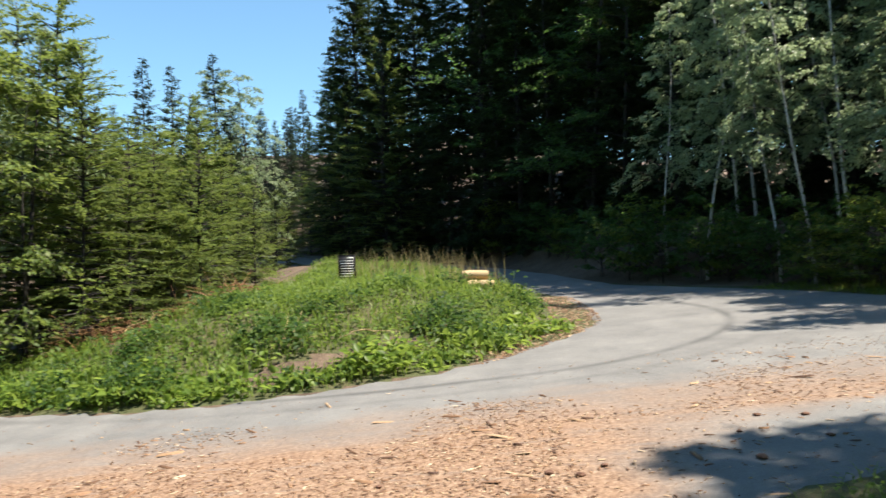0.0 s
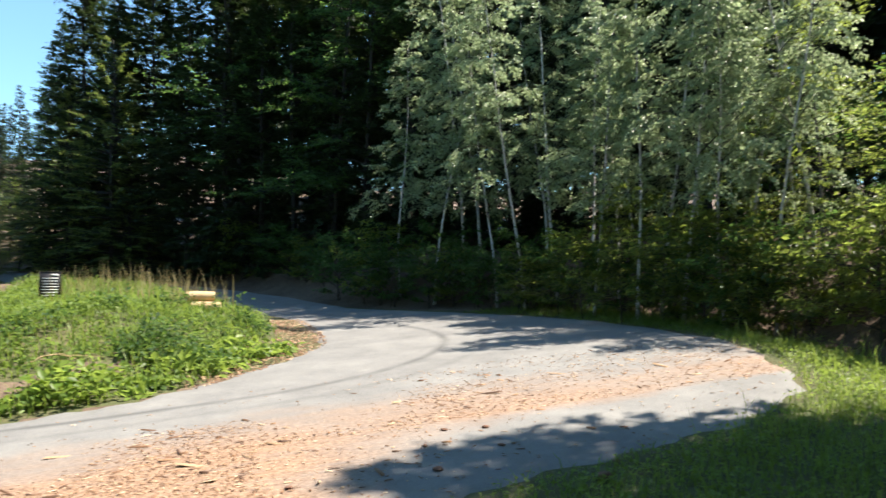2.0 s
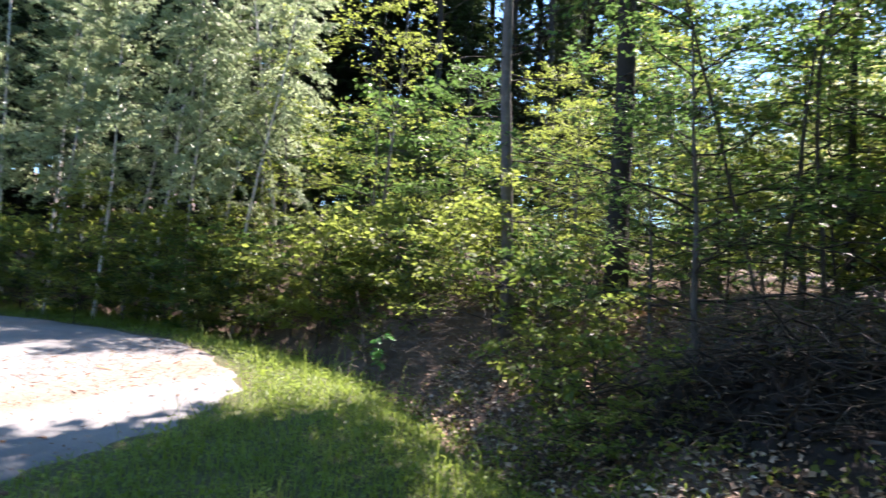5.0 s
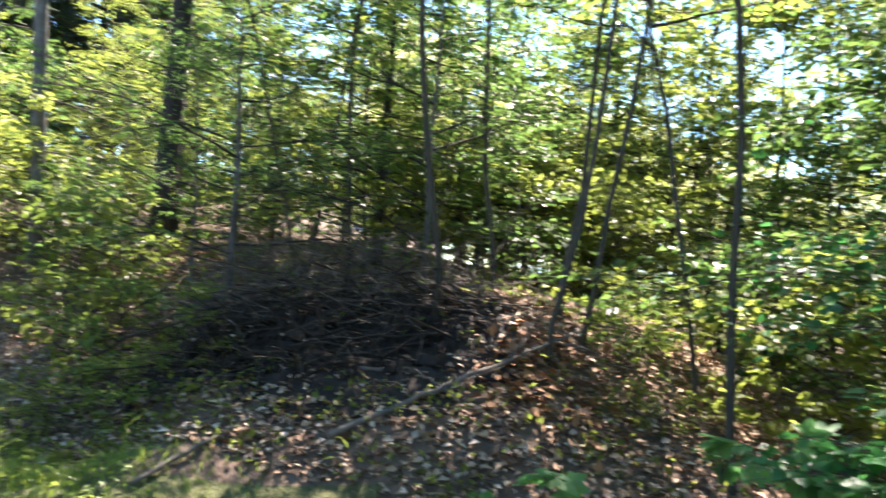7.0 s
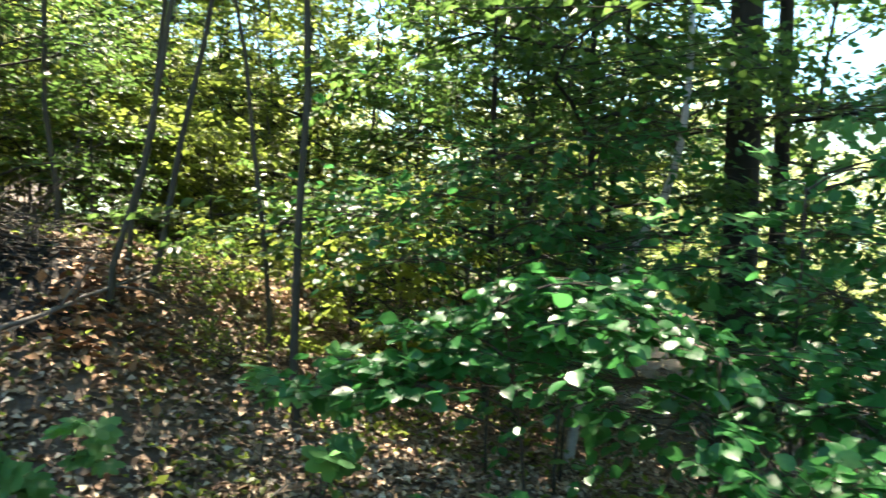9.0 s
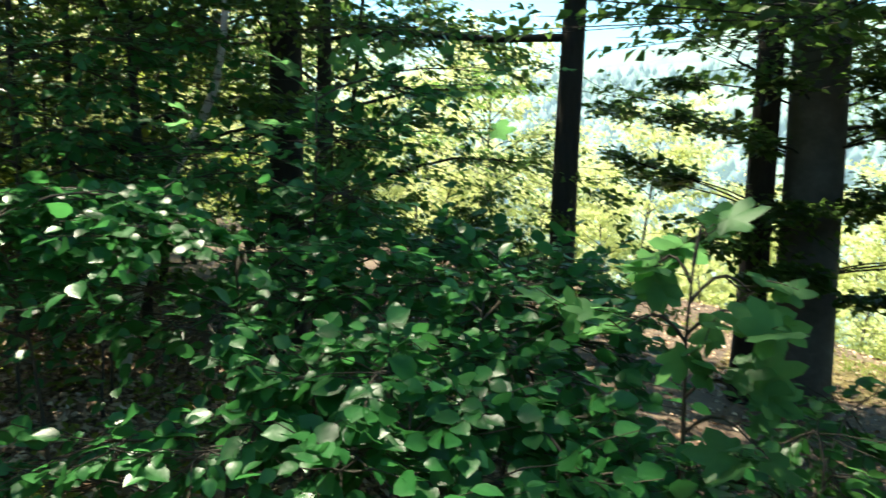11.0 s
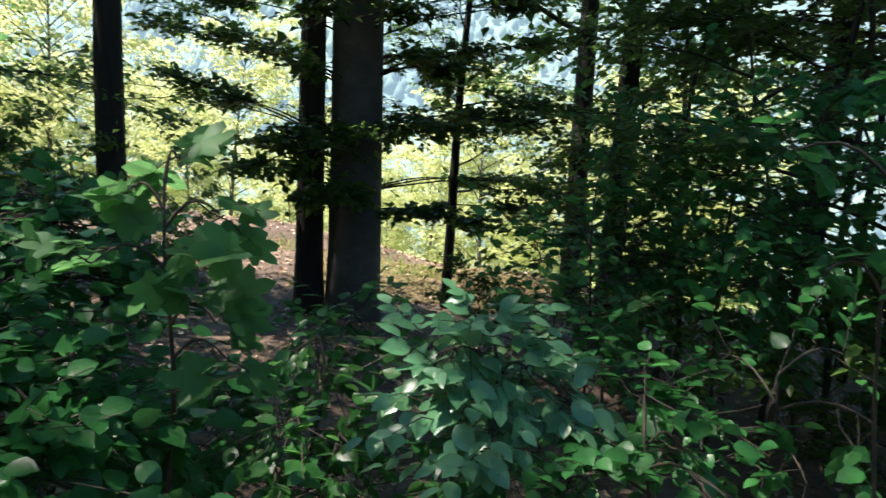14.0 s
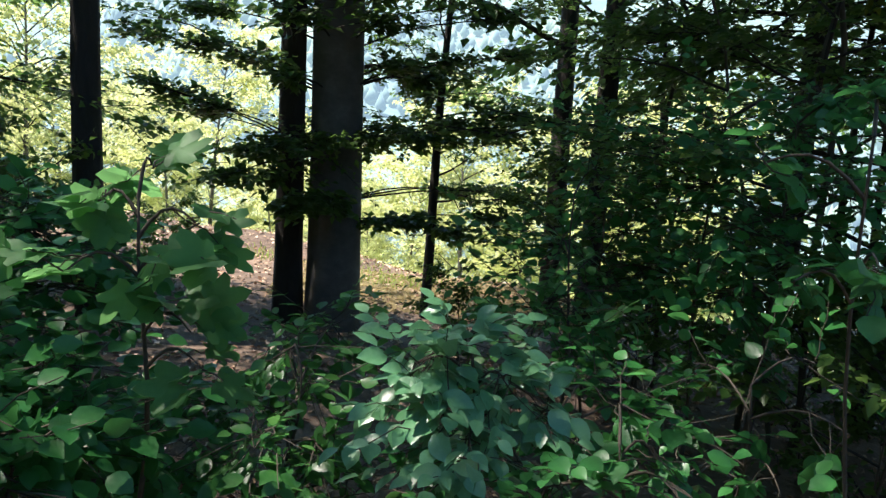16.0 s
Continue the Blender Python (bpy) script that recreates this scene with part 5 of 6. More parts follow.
sapling("hazel_sapling", "bushy hazel sapling with dark green leaves", (2.5, -2.95), [(2.63, -2.63, 1.2), (2.59, -3.11, 1.08), (2.21, -3.18, 0.97), (2.39, -2.75, 0.9), (2.75, -2.63, 0.98), (2.12, -2.86, 0.82), (2.42, -3.64, 1.12)], "hazel", 12, 0.23, 0.4, 30)
sapling("hazel_bush", "dense hazel bush with broad green leaves", (1.7, -3.35), [(2.0, -3.43, 1.0), (1.76, -3.67, 0.97), (1.55, -3.86, 1.0), (1.73, -3.24, 0.8), (1.43, -3.26, 0.8), (1.3, -3.72, 0.9), (1.63, -2.84, 0.66)], "hazel", 13, 0.2, 0.5, 36)
sapling("hazel_bush", "low dense hazel bush on the leaf litter", (2.05, -2.5), [(2.06, -2.36, 0.6), (1.96, -2.6, 0.66), (1.77, -2.63, 0.62), (1.41, -2.84, 0.64), (2.45, -2.36, 0.6), (2.67, -2.2, 0.5), (1.14, -3.04, 0.7)], "hazel", 14, 0.18, 0.5, 36)
sapling("maple_sapling", "tall maple sapling in the shade", (3.0, -4.15), [(2.56, -4.03, 1.61), (3.28, -4.24, 1.84), (2.76, -4.61, 1.87), (3.58, -3.66, 1.52), (2.65, -3.96, 1.3), (3.29, -3.82, 1.32), (2.57, -5.05, 2.05)], "maple", 15, 0.33, 0.4, 15)
sapling("hazel_sapling", "tall hazel sapling at the wood's edge", (4.4, -3.8), [(4.26, -3.78, 1.92), (4.79, -3.33, 2.02), (5.18, -3.0, 1.79), (4.32, -3.52, 1.59), (4.23, -4.44, 2.3), (3.2, -5.28, 2.4)], "hazel", 16, 0.38, 0.5, 48)
sapling("hazel_bush", "leafy hazel bush before the bent birch", (4.2, -3.6), [(4.4, -3.7, 0.9), (4.3, -3.4, 0.7), (4.5, -3.9, 1.2), (4.1, -3.9, 1.3), (4.6, -3.5, 0.5)], "hazel", 22, 0.25, 0.7, 36)
sapling("hazel_bush", "large hazel bush between the stems", (4.5, -3.3), [(4.88, -2.8, 1.34), (5.37, -2.67, 1.62), (4.98, -3.46, 1.86), (4.26, -3.64, 1.6), (3.65, -3.87, 1.49), (4.13, -3.94, 2.14), (4.5, -3.0, 0.9)], "hazel", 18, 0.38, 0.6, 48)
for k, (x, y, z) in enumerate([(4.14, -1.0, 0.62), (4.17, -1.82, 0.8), (4.06, -0.72, 0.5), (3.06, -1.75, 0.7), (3.91, -2.0, 0.85)]):
    sapling("maple_seedling", "little maple seedling growing through dead leaves", (x, y + 0.05), [(x, y, z), (x + 0.05, y - 0.06, z - 0.12)], "maple", 30 + k, 0.08, 0.4, 6, 0.004)


# ---- ground cover ----
def scatter(n, x0, x1, y0, y1, seed, keep):
    r = np.random.default_rng(seed)
    x, y = r.uniform(x0, x1, n), r.uniform(y0, y1, n)
    ok = keep(x, y, r)
    return x[ok], y[ok], height(x[ok], y[ok]), r


def blades(geo, x, y, z, r, tall, wide, lean=0.45):
    n = len(x)
    a = r.uniform(0, 6.283, n)
    h = tall * r.uniform(0.5, 1.3, n)
    d = np.stack([np.cos(a), np.sin(a), 0 * a], 1)
    s = np.stack([-np.sin(a), np.cos(a), 0 * a], 1) * (wide * r.uniform(0.7, 1.3, n) / 2)[:, None]
    b = np.stack([x, y, z - 0.01], 1)
    up = np.array([0, 0, 1.0])
    m = b + 0.55 * h[:, None] * up + d * (lean * 0.3 * h * r.uniform(0.2, 1, n))[:, None]
    t = b + h[:, None] * up * r.uniform(0.75, 1, n)[:, None] + d * (lean * h * r.uniform(0.4, 1.4, n))[:, None]
    v = np.stack([b - s, b + s, m + s * 0.8, m - s * 0.8, t], 1)
    k = np.arange(n)[:, None] * 5
    geo.add(v, [k + [0, 1, 2, 3], k + [3, 2, 4]])


def herb(geo, x, y, z, r, size, tall, count):
    """Tufts of small leaves on short stalks."""
    n = len(x)
    c = np.repeat(np.stack([x, y, z], 1), count, 0)
    m = n * count
    h = np.repeat(tall * r.uniform(0.4, 1.2, n) * (0.75 + 0.6 * lumps(x, y, 0.7, 17)).clip(0.2, 1.4), count) * r.uniform(0.15, 1, m) ** 0.7
    off = r.normal(0, 1, (m, 3)) * [0.13, 0.13, 0] * (0.5 + h[:, None])
    c = c + off + np.stack([0 * h, 0 * h, h], 1)
    ax = unit(np.concatenate([off[:, :2], np.zeros((m, 1))], 1) + r.normal(0, 0.06, (m, 3)) + [0, 0, 0.01])
    nn = unit(np.array([0, 0, 1.0]) + r.normal(0, 0.4, (m, 3)))
    l = size * r.uniform(0.6, 1.4, m)
    leaves(geo, c, ax, nn, l, l * 0.6)


IN_LINE = ROAD_IN[::4].tolist()
crest = lambda x, y: y - 13.9 - 1.05 * (x + 6.2) - 0.4 * np.sin(x * 2.3) - 20 * smooth(-4.8, -4.0, x)      # positive under the young trees
bank_in = lambda x, y, r: (crest(x, y) < 0.5 * r.uniform(-1, 1, len(x))) & (np.hypot(x - 0.45, y - 15.3) > 1.1) & (-side_of(x, y, IN_LINE) > 0.12 + 0.25 * r.uniform(0, 1, len(x))) & (y < 24) & (bare_patch(x, y) > 0.8 + 0.5 * r.uniform(0, 1, len(x))) & (x > -11) & ~((x > 0.8) & (-side_of(x, y, IN_LINE) < 0.9))
g = Geo()
x, y, z, r2 = scatter(9000, -10, 2.6, 8.6, 24, 1, bank_in)
herb(g, x, y, z, r2, 0.075, 0.24, 8)
tagged(new("bank_herbs", g.mesh("bank_herbs", M_weed)), "thick sunny green herbs and brambles over the bank", "undergrowth", kind="stuff")
g = Geo()
x, y, z, r2 = scatter(9000, -10, 1.6, 9.2, 20, 14, lambda x, y, r: bank_in(x, y, r) & (lumps(x, y, 0.75, 23) > 0.35) & (y < 14.5) & ~((x > -3.1) & (x < -1.0) & (y > 12)))
herb(g, x, y, z, r2, 0.08, 0.4, 11)
tagged(new("nettles", g.mesh("nettles", M_nettle)), "dark green nettle clumps standing on the bank", "undergrowth", kind="stuff")
g = Geo()
x, y, z, r2 = scatter(1700, -8.5, 1.9, 8.7, 12.5, 12, lambda x, y, r: (-side_of(x, y, IN_LINE) > 0.1) & (-side_of(x, y, IN_LINE) < 1.1) & (bare_patch(x, y) > 1.0))
herb(g, x, y, z, r2, 0.13, 0.26, 6)
tagged(new("butterbur", g.mesh("butterbur", M_grass)), "broad pale-green leaves along the road's edge", "undergrowth", kind="stuff")
g = Geo()
x, y, z, r2 = scatter(26000, -10, 2.7, 8.6, 26, 2, lambda x, y, r: (crest(x, y) < 0.6 * r.uniform(-1, 1, len(x))) & (-side_of(x, y, IN_LINE) > 0.05 + 0.3 * r.uniform(0, 1, len(x))) & (bare_patch(x, y) > 0.9) & ~((x > 0.8) & (-side_of(x, y, IN_LINE) < 0.6 + 0.5 * r.uniform(0, 1, len(x)))))
blades(g, x, y, z, r2, 0.3, 0.016)
tagged(new("bank_grass", g.mesh("bank_grass", M_grass)), "long sunny grass over the bank", "grass", kind="stuff")
g = Geo()
x, y, z, r2 = scatter(420, -2.5, 1.2, 15.6, 20, 3, lambda x, y, r: -side_of(x, y, IN_LINE) > 0.3)
blades(g, x, y, z, r2, 0.75, 0.014, 0.25)
tagged(new("seed_grass", g.mesh("seed_grass", M_straw)), "tall straw-coloured seeding grass on the bank", "grass", kind="stuff")
OUT_LINE = ROAD_OUT[::4].tolist()
verge_in = lambda x, y, r: (side_of(x, y, VERGE_OUT) > 0.15 * r.normal(0, 1, len(x))) & (side_of(x, y, OUT_LINE) > 0.25 * r.uniform(-0.4, 1, len(x))) & (y > 2.1 - 0.35 * x + 0.5 * r.normal(0, 1, len(x)))
g = Geo()
x, y, z, r2 = scatter(60000, 1.8, 10, 0.4, 16, 4, verge_in)
blades(g, x, y, z + 0.0, r2, 0.11, 0.009, 0.9)
x, y, z, r2 = scatter(9000, 2.5, 10, 1.0, 14, 16, lambda x, y, r: verge_in(x, y, r) & (lumps(x, y, 0.6, 31) > 0.1))
blades(g, x, y, z, r2, 0.2, 0.01, 0.7)
x, y, z, r2 = scatter(1100, 3, 10, 1.2, 14, 6, verge_in)
blades(g, x, y, z, r2, 0.42, 0.01, 0.5)
tagged(new("verge_grass", g.mesh("verge_grass", M_grass)), "fresh green grass on the verge, half in shade", "grass", kind="stuff")
g = Geo()
x, y, z, r2 = scatter(7000, 2.2, 9.5, 1.0, 13, 7, verge_in)
herb(g, x, y, z, r2, 0.038, 0.14, 7)
tagged(new("verge_clover", g.mesh("verge_clover", M_grass)), "low clover and weeds in the verge", "undergrowth", kind="stuff")

# dead leaves on the forest floor
g = Geo()
floor_in = lambda x, y, r: ((side_of(x, y, VERGE_OUT) < 0.1) | (y < 1.2 - 0.45 * x)) & (np.hypot(x - 0.3, y + 0.5) > 0.6) & (on_road(x, y) < -0.1) & (dug(x, y) < 0.9 * r.uniform(0, 1, len(x)) ** 3)
for n, box, seed in ((60000, (1.5, 8.5, -5, 4.5), 8), (15000, (-5, 7, -13, 0.5), 9), (5000, (7, 16, -6, 12), 10)):
    x, y, z, r2 = scatter(n, *box, seed, floor_in)
    m = len(x)
    l = 0.06 * r2.uniform(0.6, 1.3, m)
    leaves(g, np.stack([x, y, z + r2.uniform(0.004, 0.035, m)], 1), unit(r2.normal(0, 1, (m, 3)) * [1, 1, 0.25]), unit(np.array([0, 0, 1.0]) + r2.normal(0, 0.4, (m, 3))), l, l * 0.65, 0.25)
tagged(new("leaf_litter", g.mesh("leaf_litter", M_deadleaf)), "brown and tan dead beech leaves covering the ground", "dead leaves", kind="stuff")
g = Geo()
x, y, z, r2 = scatter(900, 4.9, 6.2, -1.8, -0.6, 15, lambda x, y, r: np.hypot(x - 5.5, y + 1.22) < 0.55 * r.uniform(0.3, 1, len(x)))
l = 0.085 * r2.uniform(0.6, 1.3, len(x))
leaves(g, np.stack([x, y, z + r2.uniform(0.02, 0.09, len(x))], 1), unit(r2.normal(0, 1, (len(x), 3)) * [1, 1, 0.3]), unit(np.array([0, 0, 1.0]) + r2.normal(0, 0.5, (len(x), 3))), l, l * 0.65, 0.25)
tagged(new("rust_leaves", g.mesh("rust_leaves", M_rust)), "heap of rust-red dead leaves in a sunny spot", "dead leaves", kind="stuff")
g = Geo()
x, y, z, r2 = scatter(1500, 2.5, 9, -4.5, 4.5, 11, floor_in)
herb(g, x, y, z, r2, 0.06, 0.16, 5)
x, y, z, r2 = scatter(1500, 3.4, 5.7, -1.6, 2.2, 42, lambda x, y, r: floor_in(x, y, r) & (lumps(x, y, 0.5, 51) > 0.15))
herb(g, x, y, z, r2, 0.042, 0.1, 5)
tagged(new("forest_herbs", g.mesh("forest_herbs", M_beech)), "scattered small green plants on the forest floor", "undergrowth", kind="stuff")


# bark chips on the near side of the road
def flakes(geo, x, y, z, r, length, ratio, thick):
    n = len(x)
    a = r.normal(0.2, 0.75, n)
    l = length * r.lognormal(0, 0.5, n)
    w = l * ratio * r.uniform(0.5, 1.4, n)
    ax = np.stack([np.cos(a), np.sin(a), r.normal(0, 0.12, n)], 1)
    s = np.stack([-np.sin(a), np.cos(a), r.normal(0, 0.12, n)], 1)
    up = np.array([0, 0, 1.0])
    c = np.stack([x, y, z + 0.025], 1)
    h = (thick * r.uniform(0.5, 1.5, n))[:, None]
    L, W = (l / 2)[:, None], (w / 2)[:, None]
    low = [c - ax * L - s * W * 0.5, c + ax * L * 0.8 - s * W, c + ax * L + s * W * 0.6, c - ax * L * 0.7 + s * W]
    v = np.stack(low + [p * 1.0 + up * h - (p - c) * 0.12 for p in low], 1)
    k = np.arange(n)[:, None] * 8
    geo.add(v, [np.concatenate([k + f for f in ([4, 5, 6, 7], [0, 1, 5, 4], [1, 2, 6, 5], [2, 3, 7, 6], [3, 0, 4, 7])])])


def chip_zone(x, y, r):
    lane = 7.3 + 0.10 * np.maximum(x + 2.5, 0) ** 1.35
    dense = np.clip((lane - y) * 0.55 + 0.5 * lumps(x, y, 1.5, 21) + 0.6 * lumps(x * 0.3 + y * 0.07, y * 1.5 - x * 0.35, 0.9, 22), 0.02, 1)
    dense = dense * np.where((x > 0.9) & (y < 6.4), 0.14, 1)
    dense = dense * (1 - 0.6 * smooth(1.0, 4.0, x))
    return (on_road(x, y) > 0.1) & (r.uniform(0, 1, len(x)) < dense) & (y < lane + 1.2)


for name, label, n, length, ratio, thick, seed in (("bark_chips", "orange-brown bark chips strewn over the road's edge", 85000, 0.023, 0.3, 0.004, 31), ("bark_strips", "long splintered strips of bark and wood on the road", 1100, 0.1, 0.16, 0.012, 32)):
    g = Geo()
    x, y, z, r2 = scatter(n, -8, 8, 2.9, 10.5, seed, chip_zone)
    flakes(g, x, y, z, r2, length, ratio, thick)
    tagged(new(name, g.mesh(name, M_chip)), label, "wood debris", kind="stuff")
g = Geo()
x, y, z, r2 = scatter(9000, 0, 2.9, 9.4, 18, 33, lambda x, y, r: (on_road(x, y) > -0.7) & (on_road(x, y) < 0.22) & (x > 0.3) & (r.uniform(0, 1, len(x)) < 0.9))
flakes(g, x, y, z, r2, 0.03, 0.6, 0.008)
tagged(new("edge_debris", g.mesh("edge_debris", M_chip)), "brown bark crumbs heaped along the bend's inner edge", "wood debris", kind="stuff")


# ---- single things ----
def lump(name, label, category, x, y, size, mat, seed, flat=0.6, group="", sink=0.2):
    r = np.random.default_rng(seed)
    bm = bmesh.new()
    bmesh.ops.create_icosphere(bm, subdivisions=2, radius=1)
    for v in bm.verts:
        k = 1 + 0.28 * noise.noise(v.co * 1.3 + Vector((seed * 3.1, 0, 0))) + 0.12 * noise.noise(v.co * 3.5 + Vector((0, seed, 0)))
        v.co = Vector((v.co.x * size * k, v.co.y * size * 0.8 * k, v.co.z * size * flat * k))
    me = bpy.data.meshes.new(name)
    bm.to_mesh(me)
    bm.free()
    me.materials.append(mat)
    ob = new(name, me)
    ob.matrix_basis = pose(x, y, ground_at(x, y) + 0.02 + size * flat * (1 - sink), 0, 0, r.uniform(0, 360))
    return tagged(ob, label, category, group)


for k, (x, y, s) in enumerate([(2.85, 5.99, 0.055), (2.1, 5.06, 0.07), (3.05, 4.35, 0.09), (2.5, 6.1, 0.05), (0.65, 5.15, 0.06), (0.85, 5.05, 0.06), (1.05, 5.2, 0.05), (-0.55, 5.2, 0.045), (2.75, 5.4, 0.05), (6.42, 5.95, 0.05), (3.3, 4.6, 0.05), (2.2, 5.7, 0.045)]):
    lump("clod", "dark brown clod of bark and earth on the road", "clod", x, y, s * 0.65, M_stone, k + 1, 0.4, "clods on the road")
lump("rock", "pale weathered rock at the brow of the slope", "rock", -1.6, -14.6, 0.4, M_rock, 40, 0.7)
lump("rock", "pale weathered rock at the brow of the slope", "rock", -2.3, -14.2, 0.28, M_rock, 41, 0.6)


g, h = Geo(), Geo()
x, y, z, r2 = scatter(7000, -3.2, 4.2, -12.0, -9.0, 77, lambda x, y, r: (lumps(x, y, 0.9, 31) > 0.3 + 0.25 * r.uniform(0, 1, len(x))) & (y < -9.3 - 0.25 * np.sin(x * 1.7)))
blades(g, x, y, z, r2, 0.1, 0.012, 0.8)
# straw-pale dead leaves paint a sunlit strip onto the brow
x, y, z, r2 = scatter(11000, -2.2, 1.6, -11.0, -8.4, 78, lambda x, y, r: r.uniform(0, 1, len(x)) < 0.35 + 0.6 * smooth(-8.4, -9.2, y))
a, n = r2.uniform(0, 6.283, len(x)), len(x)
leaves(h, np.stack([x, y, z + 0.012], 1), np.stack([np.cos(a), np.sin(a), 0 * a], 1), unit(np.array([0, 0, 1.0]) + r2.normal(0, 0.3, (n, 3))), 0.08 * r2.uniform(0.6, 1.3, n), 0.05)
tagged(new("brow_grass", g.mesh("brow_grass", M_grass)), "sunny tufts of grass along the brow of the slope", "grass", kind="stuff")
tagged(new("bleached_leaves", h.mesh("bleached_leaves", M_straw)), "dead leaves whose pale colour stands for sunlight on the brow", "dead leaves", kind="stuff")


def make_log(x, y, length, radius, turn, rise=0.0):
    t = thing("cut_log", "short cut log with pale sawn ends lying on the bank", "log", "logs on the bank", m=pose(x, y, ground_at(x, y) + radius * 0.9 + rise, 0, 0, turn))
    g = Geo()
    tube(g, [(-length / 2, 0, 0), (-length / 4, 0, 0.01), (length / 4, 0, 0.005), (length / 2, 0, 0)], [radius, radius * 1.03, radius, radius * 0.96], 14, False)
    part("bark", g.mesh("bark", M_cutwood, True), t)
    for s in (-1, 1):
        e = Geo()
        tube(e, [(s * length / 2, 0, 0), (s * (length / 2 + 0.012), 0, 0)], [radius * 0.95, radius * 0.9], 14)
        part("sawn_end", e.mesh("sawn_end", M_cutwood), t, "pale sawn face")


make_log(0.45, 16.0, 0.6, 0.11, 8)
make_log(0.62, 15.75, 0.55, 0.1, -6, 0.0)
make_log(0.5, 15.88, 0.55, 0.1, 4, 0.18)


def box(geo, c, s):
    c, s = np.array(c), np.array(s) / 2
    v = np.array([[i, j, k] for i in (-1, 1) for j in (-1, 1) for k in (-1, 1)]) * s + c
    geo.add(v, [np.array([[0, 1, 3, 2], [4, 6, 7, 5], [0, 4, 5, 1], [2, 3, 7, 6], [0, 2, 6, 4], [1, 5, 7, 3]])])


def make_sign(x, y, top, turn):
    z = ground_at(x, y)
    t = thing("information_sign", "small black notice board with white lines on the bank", "sign", m=pose(x, y, z, 0, 0, turn))
    h = top - z
    g = Geo()
    box(g, (0, 0, h - 0.25), (0.36, 0.02, 0.5))
    part("panel", g.mesh("panel", M_signblack), t)
    g = Geo()
    for sx in (-0.187, 0.187):
        box(g, (sx, 0, h - 0.25), (0.014, 0.03, 0.53))
    for sz in (h - 0.508, h + 0.008):
        box(g, (0, 0, sz), (0.36, 0.03, 0.014))
    part("frame", g.mesh("frame", M_bark), t)
    g = Geo()
    box(g, (0.08, -0.013, h - 0.055), (0.13, 0.006, 0.024))
    part("heading", g.mesh("heading", M_signwhite), t, "white heading bar")
    for k in range(7):
        g = Geo()
        box(g, (0, -0.013, h - 0.12 - 0.056 * k), (0.29, 0.006, 0.012))
        part("text_line", g.mesh("text_line", M_signwhite), t, "white line of writing")
    for sx in (-0.15, 0.15):
        g = Geo()
        tube(g, [(sx, 0.025, -0.4), (sx, 0.025, h)], [0.02, 0.02], 8)
        part("post", g.mesh("post", M_bark), t)


make_sign(-2.33, 16.13, 2.07, 8)


def make_branch(label, pts, thick, twigs, seed, mat=M_deadwood):
    """A fallen branch: a crooked bough with side twigs."""
    r = np.random.default_rng(seed)
    pts = np.array(pts, float)
    t = thing("fallen_branch", label, "branch", "fallen branches", m=pose(*pts[0]))
    p = spline(pts - pts[0], 5)
    p = p + r.normal(0, 0.008, p.shape)
    g = Geo()
    tube(g, p, np.linspace(thick, thick * 0.35, len(p)), 7)
    part("bough", g.mesh("bough", mat, True), t)
    for k in range(twigs):
        i = r.integers(len(p) // 4, len(p) - 1)
        d = unit(p[min(i + 1, len(p) - 1)] - p[i - 1]) + r.normal(0, 0.6, 3) * [1, 1, 0.5]
        g = Geo()
        tube(g, wander(r, p[i], d, r.uniform(0.25, 0.7), 5, 0.12), np.linspace(thick * 0.4, 0.002, 6), 5)
        part("twig", g.mesh("twig", mat, True), t)


def over(x, y, up):
    return (x, y, ground_at(x, y) + up)


make_branch("long grey fallen branch lying across the leaf litter", [(4.98, 0.12, 0.56), (5.27, -0.25, 0.7), (5.34, -0.6, 0.86), (5.5, -1.0, 1.02), (5.82, -1.38, 1.15), (6.6, -1.88, 1.3)], 0.023, 6, 1)
make_branch("forked grey branch on the brush heap", [(5.62, 0.06, 0.86), (5.57, -0.2, 0.88), (5.55, -0.33, 0.88), (5.3, -0.5, 0.82), (5.18, -0.62, 0.76)], 0.014, 2, 2)
make_branch("grey fallen branch on the mound's flank", [(4.64, 1.12, 0.33), (4.98, 0.87, 0.47), (5.25, 0.65, 0.55), (5.48, 0.44, 0.64), (5.75, 0.16, 0.74)], 0.016, 3, 3)
make_branch("thin branch leaning over the mound", [(6.3, 2.15, 0.75), (6.45, 1.8, 0.97), (6.6, 1.53, 1.14), (6.7, 1.13, 1.28), (7.1, 0.62, 1.4)], 0.016, 3, 4)
make_branch("dark fallen spruce stem lying level between the trees", [(8.3, -3.6, 1.40), (7.61, -4.91, 1.48), (6.61, -6.28, 1.62), (6.2, -6.9, 1.66)], 0.075, 9, 8, M_bark)
make_branch("thin dry stick on dead leaves", [over(4.0, -1.6, 0.02), over(4.4, -2.0, 0.1), over(4.9, -2.2, 0.15)], 0.01, 2, 5)
make_branch("pale dead stick standing in the ditch", [over(8.1, 5.6, 0.0), over(8.1, 5.65, 0.5), over(8.02, 5.75, 1.15)], 0.01, 1, 6)
make_branch("thin dead stick in the ditch", [over(8.2, 4.8, 0.0), over(8.6, 4.9, 0.5), over(9.0, 5.0, 0.9)], 0.009, 2, 7)
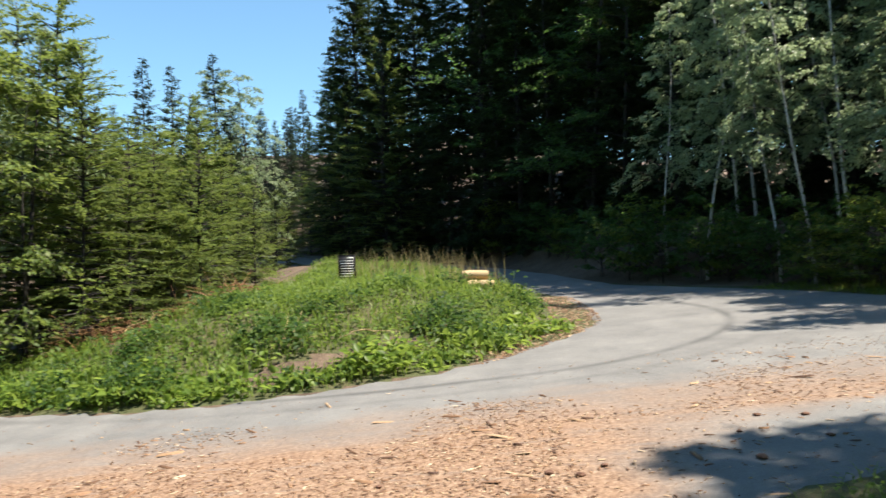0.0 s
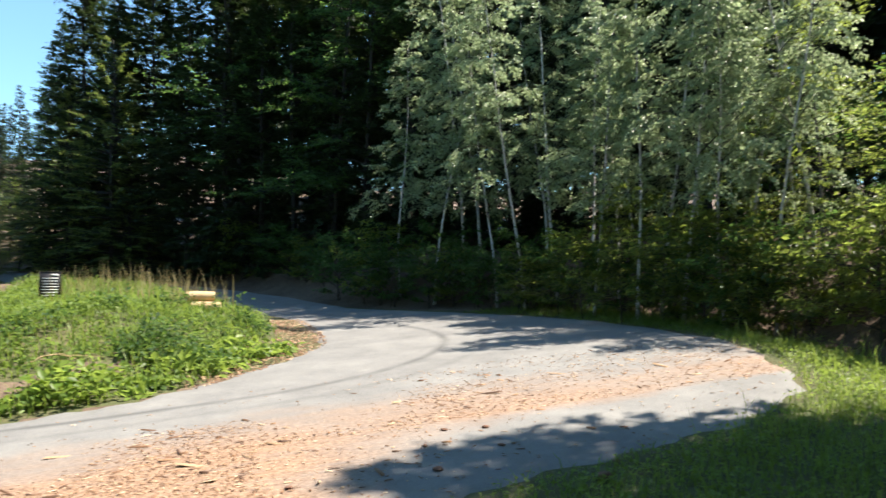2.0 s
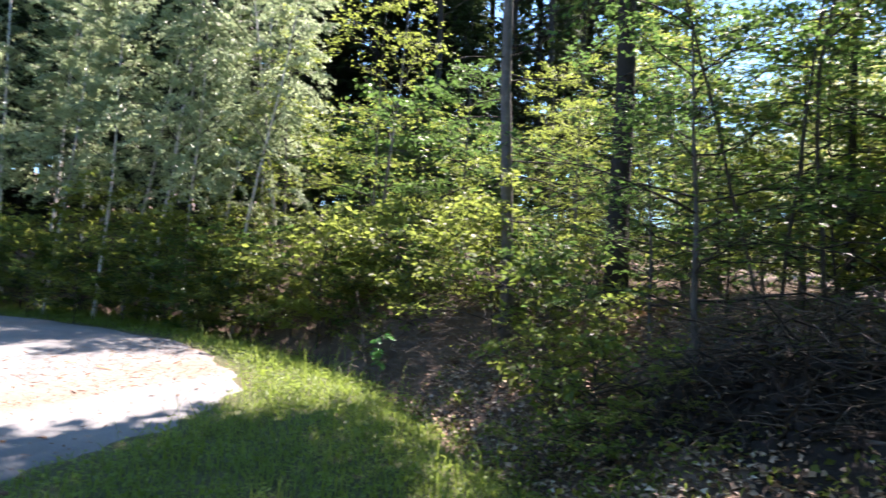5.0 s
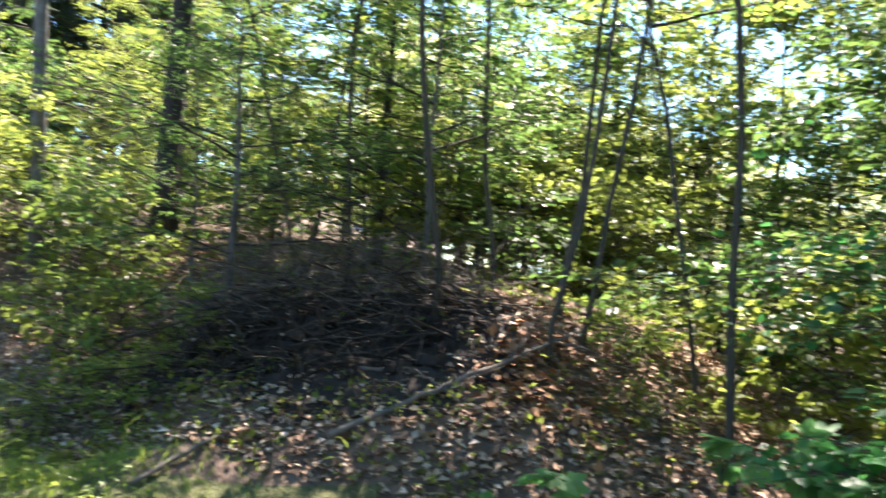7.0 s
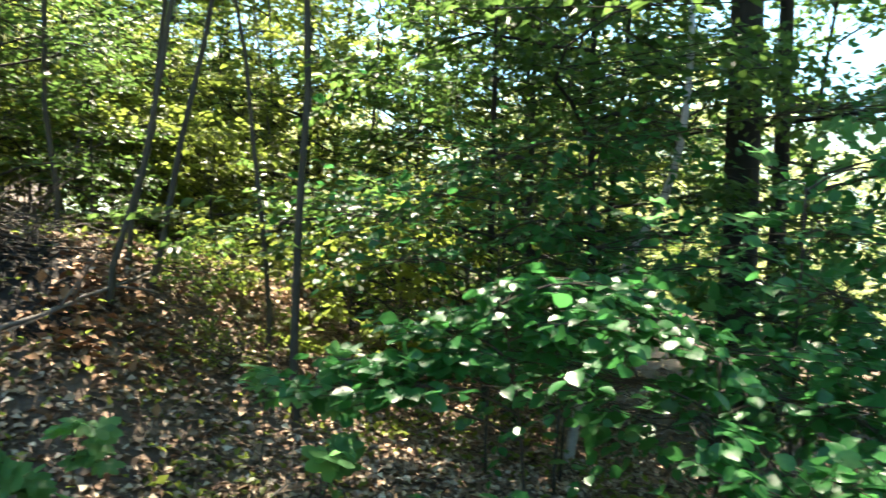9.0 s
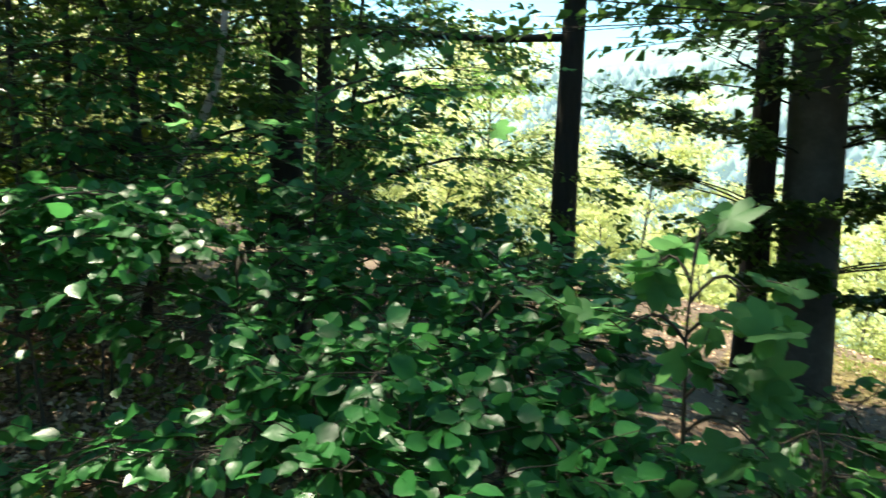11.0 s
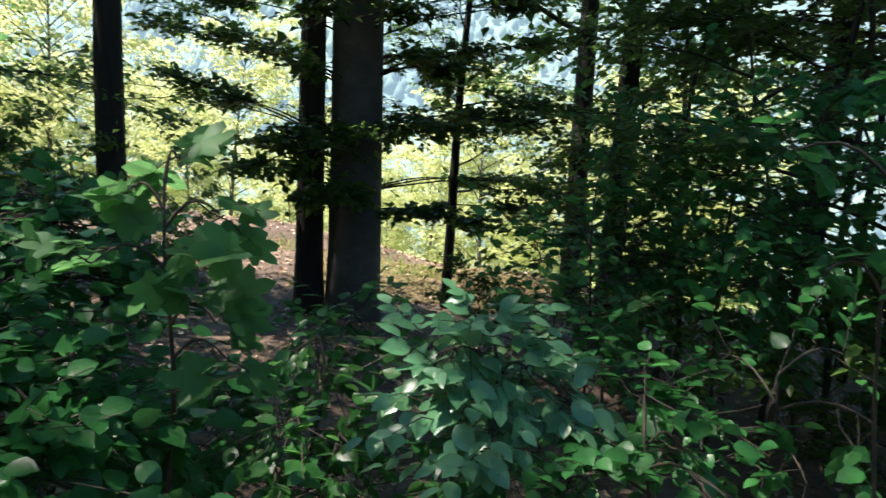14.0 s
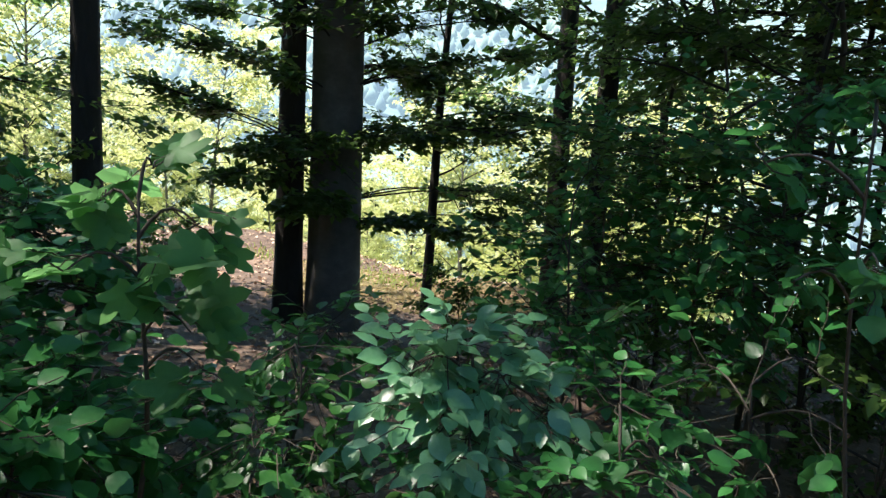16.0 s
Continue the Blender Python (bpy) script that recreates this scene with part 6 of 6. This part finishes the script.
for k, (x, y, a) in enumerate([(-6.3, 13.2, 0.4), (-5.9, 12.9, 1.2), (-5.6, 13.5, 2.2), (-6.6, 12.7, 2.8), (-5.0, 14.6, 0.9), (-4.6, 15.2, 2.0), (-1.6, 10.5, 0.3), (-2.6, 10.2, 0.6)]):
    make_branch("dry brown brash lying on the bank", [over(x, y, 0.1), over(x + 0.3 * math.cos(a), y + 0.2 * math.sin(a), 0.2), over(x + 0.55 * math.cos(a), y + 0.4 * math.sin(a), 0.12)], 0.011, 3, 20 + k, M_cutwood)


def heap(name, label, x, y, rx, ry, rz, n, seed, mat, thick, length):
    """A heap of brushwood: a tangle past counting."""
    r = np.random.default_rng(seed)
    g = Geo()
    for k in range(n):
        a, q = r.uniform(0, 6.283), r.uniform(0, 1) ** 0.5
        px, py = x + rx * q * math.cos(a), y + ry * q * math.sin(a)
        p = (px, py, ground_at(px, py) + rz * (1 - q * q) * r.uniform(0, 1))
        d = (r.normal(), r.normal(), r.normal(0.1, 0.35))
        tube(g, wander(r, p, d, length * r.uniform(0.4, 1.3), 4, 0.2, 0.2), np.linspace(thick * r.uniform(0.5, 1.2), 0.002, 5), 3, False)
    return tagged(new(name, g.mesh(name, mat)), label, "brushwood", kind="stuff")


heap("brush_heap", "dark tangled heap of roots and brushwood on the mound", 6.15, 0.35, 0.55, 1.2, 0.42, 420, 3, M_root, 0.012, 0.6)
heap("brush_heap", "grey dry brushwood on top of the mound", 6.9, 0.4, 1.1, 1.5, 0.55, 700, 4, M_deadwood, 0.006, 0.7)
heap("brush_heap", "dark brushwood along the ditch", 8.6, 4.2, 1.0, 1.7, 0.55, 620, 5, M_deadwood, 0.007, 0.8)
heap("brash_heap", "rusty brown dead brash at the foot of the young trees", -6.4, 13.2, 0.9, 0.7, 0.5, 300, 6, M_rust, 0.012, 0.6)
heap("brash_heap", "brown dead brash on the bank", -4.7, 15.0, 0.9, 1.1, 0.4, 240, 7, M_rust, 0.012, 0.6)

g = Geo()
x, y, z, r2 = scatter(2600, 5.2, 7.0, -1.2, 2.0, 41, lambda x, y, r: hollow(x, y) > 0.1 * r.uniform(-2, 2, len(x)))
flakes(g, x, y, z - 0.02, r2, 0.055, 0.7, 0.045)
tagged(new("earth_clods", g.mesh("earth_clods", M_humus)), "crumbly earth with shade in its dark colour on the mound's dug-out face", "earth", kind="stuff")

# an upright weed at the verge's end
sapling("tall_weed", "single upright weed with narrow leaves at the verge", (7.85, 5.15), [(7.85, 5.2, 0.95), (7.84, 5.15, 0.8), (7.86, 5.2, 1.1)], "small", 60, 0.07, 0.5, 12, 0.006)


def far_woods():
    """Woods on the hills across the valley, tree by tree, past counting."""
    r = np.random.default_rng(77)
    n = 5200
    a, d = np.radians(r.uniform(100, 235, n)), r.uniform(240, 800, n)
    x, y = d * np.sin(a), d * np.cos(a)
    ok = (lumps(x, y, 90, 5) > -0.35) & (y < -200)
    x, y = x[ok], y[ok]
    z = height(x, y)
    h, w = r.uniform(9, 17, len(x)), r.uniform(3, 5.5, len(x))
    ang = np.arange(6) * np.pi / 3
    ring = np.stack([x[:, None] + w[:, None] * np.cos(ang), y[:, None] + w[:, None] * np.sin(ang), np.repeat((z + 0.25 * h)[:, None], 6, 1)], -1)
    ring[..., 2] += r.uniform(-1.5, 1.5, ring.shape[:2])
    tip = np.stack([x, y, z + h], 1)[:, None]
    foot = np.stack([x, y, z - 1], 1)[:, None]
    v = np.concatenate([ring, tip, foot], 1)
    k = np.arange(len(x))[:, None] * 8
    f = [k + [i, (i + 1) % 6, 6] for i in range(6)] + [k + [(i + 1) % 6, i, 7] for i in range(6)]
    g = Geo()
    g.add(v, [np.concatenate(f)])
    tagged(new("far_woods", g.mesh("far_woods", M_haze_glow)), "blue-green woods on the far hillside with haze as a glow", "woods", kind="stuff")


far_woods()
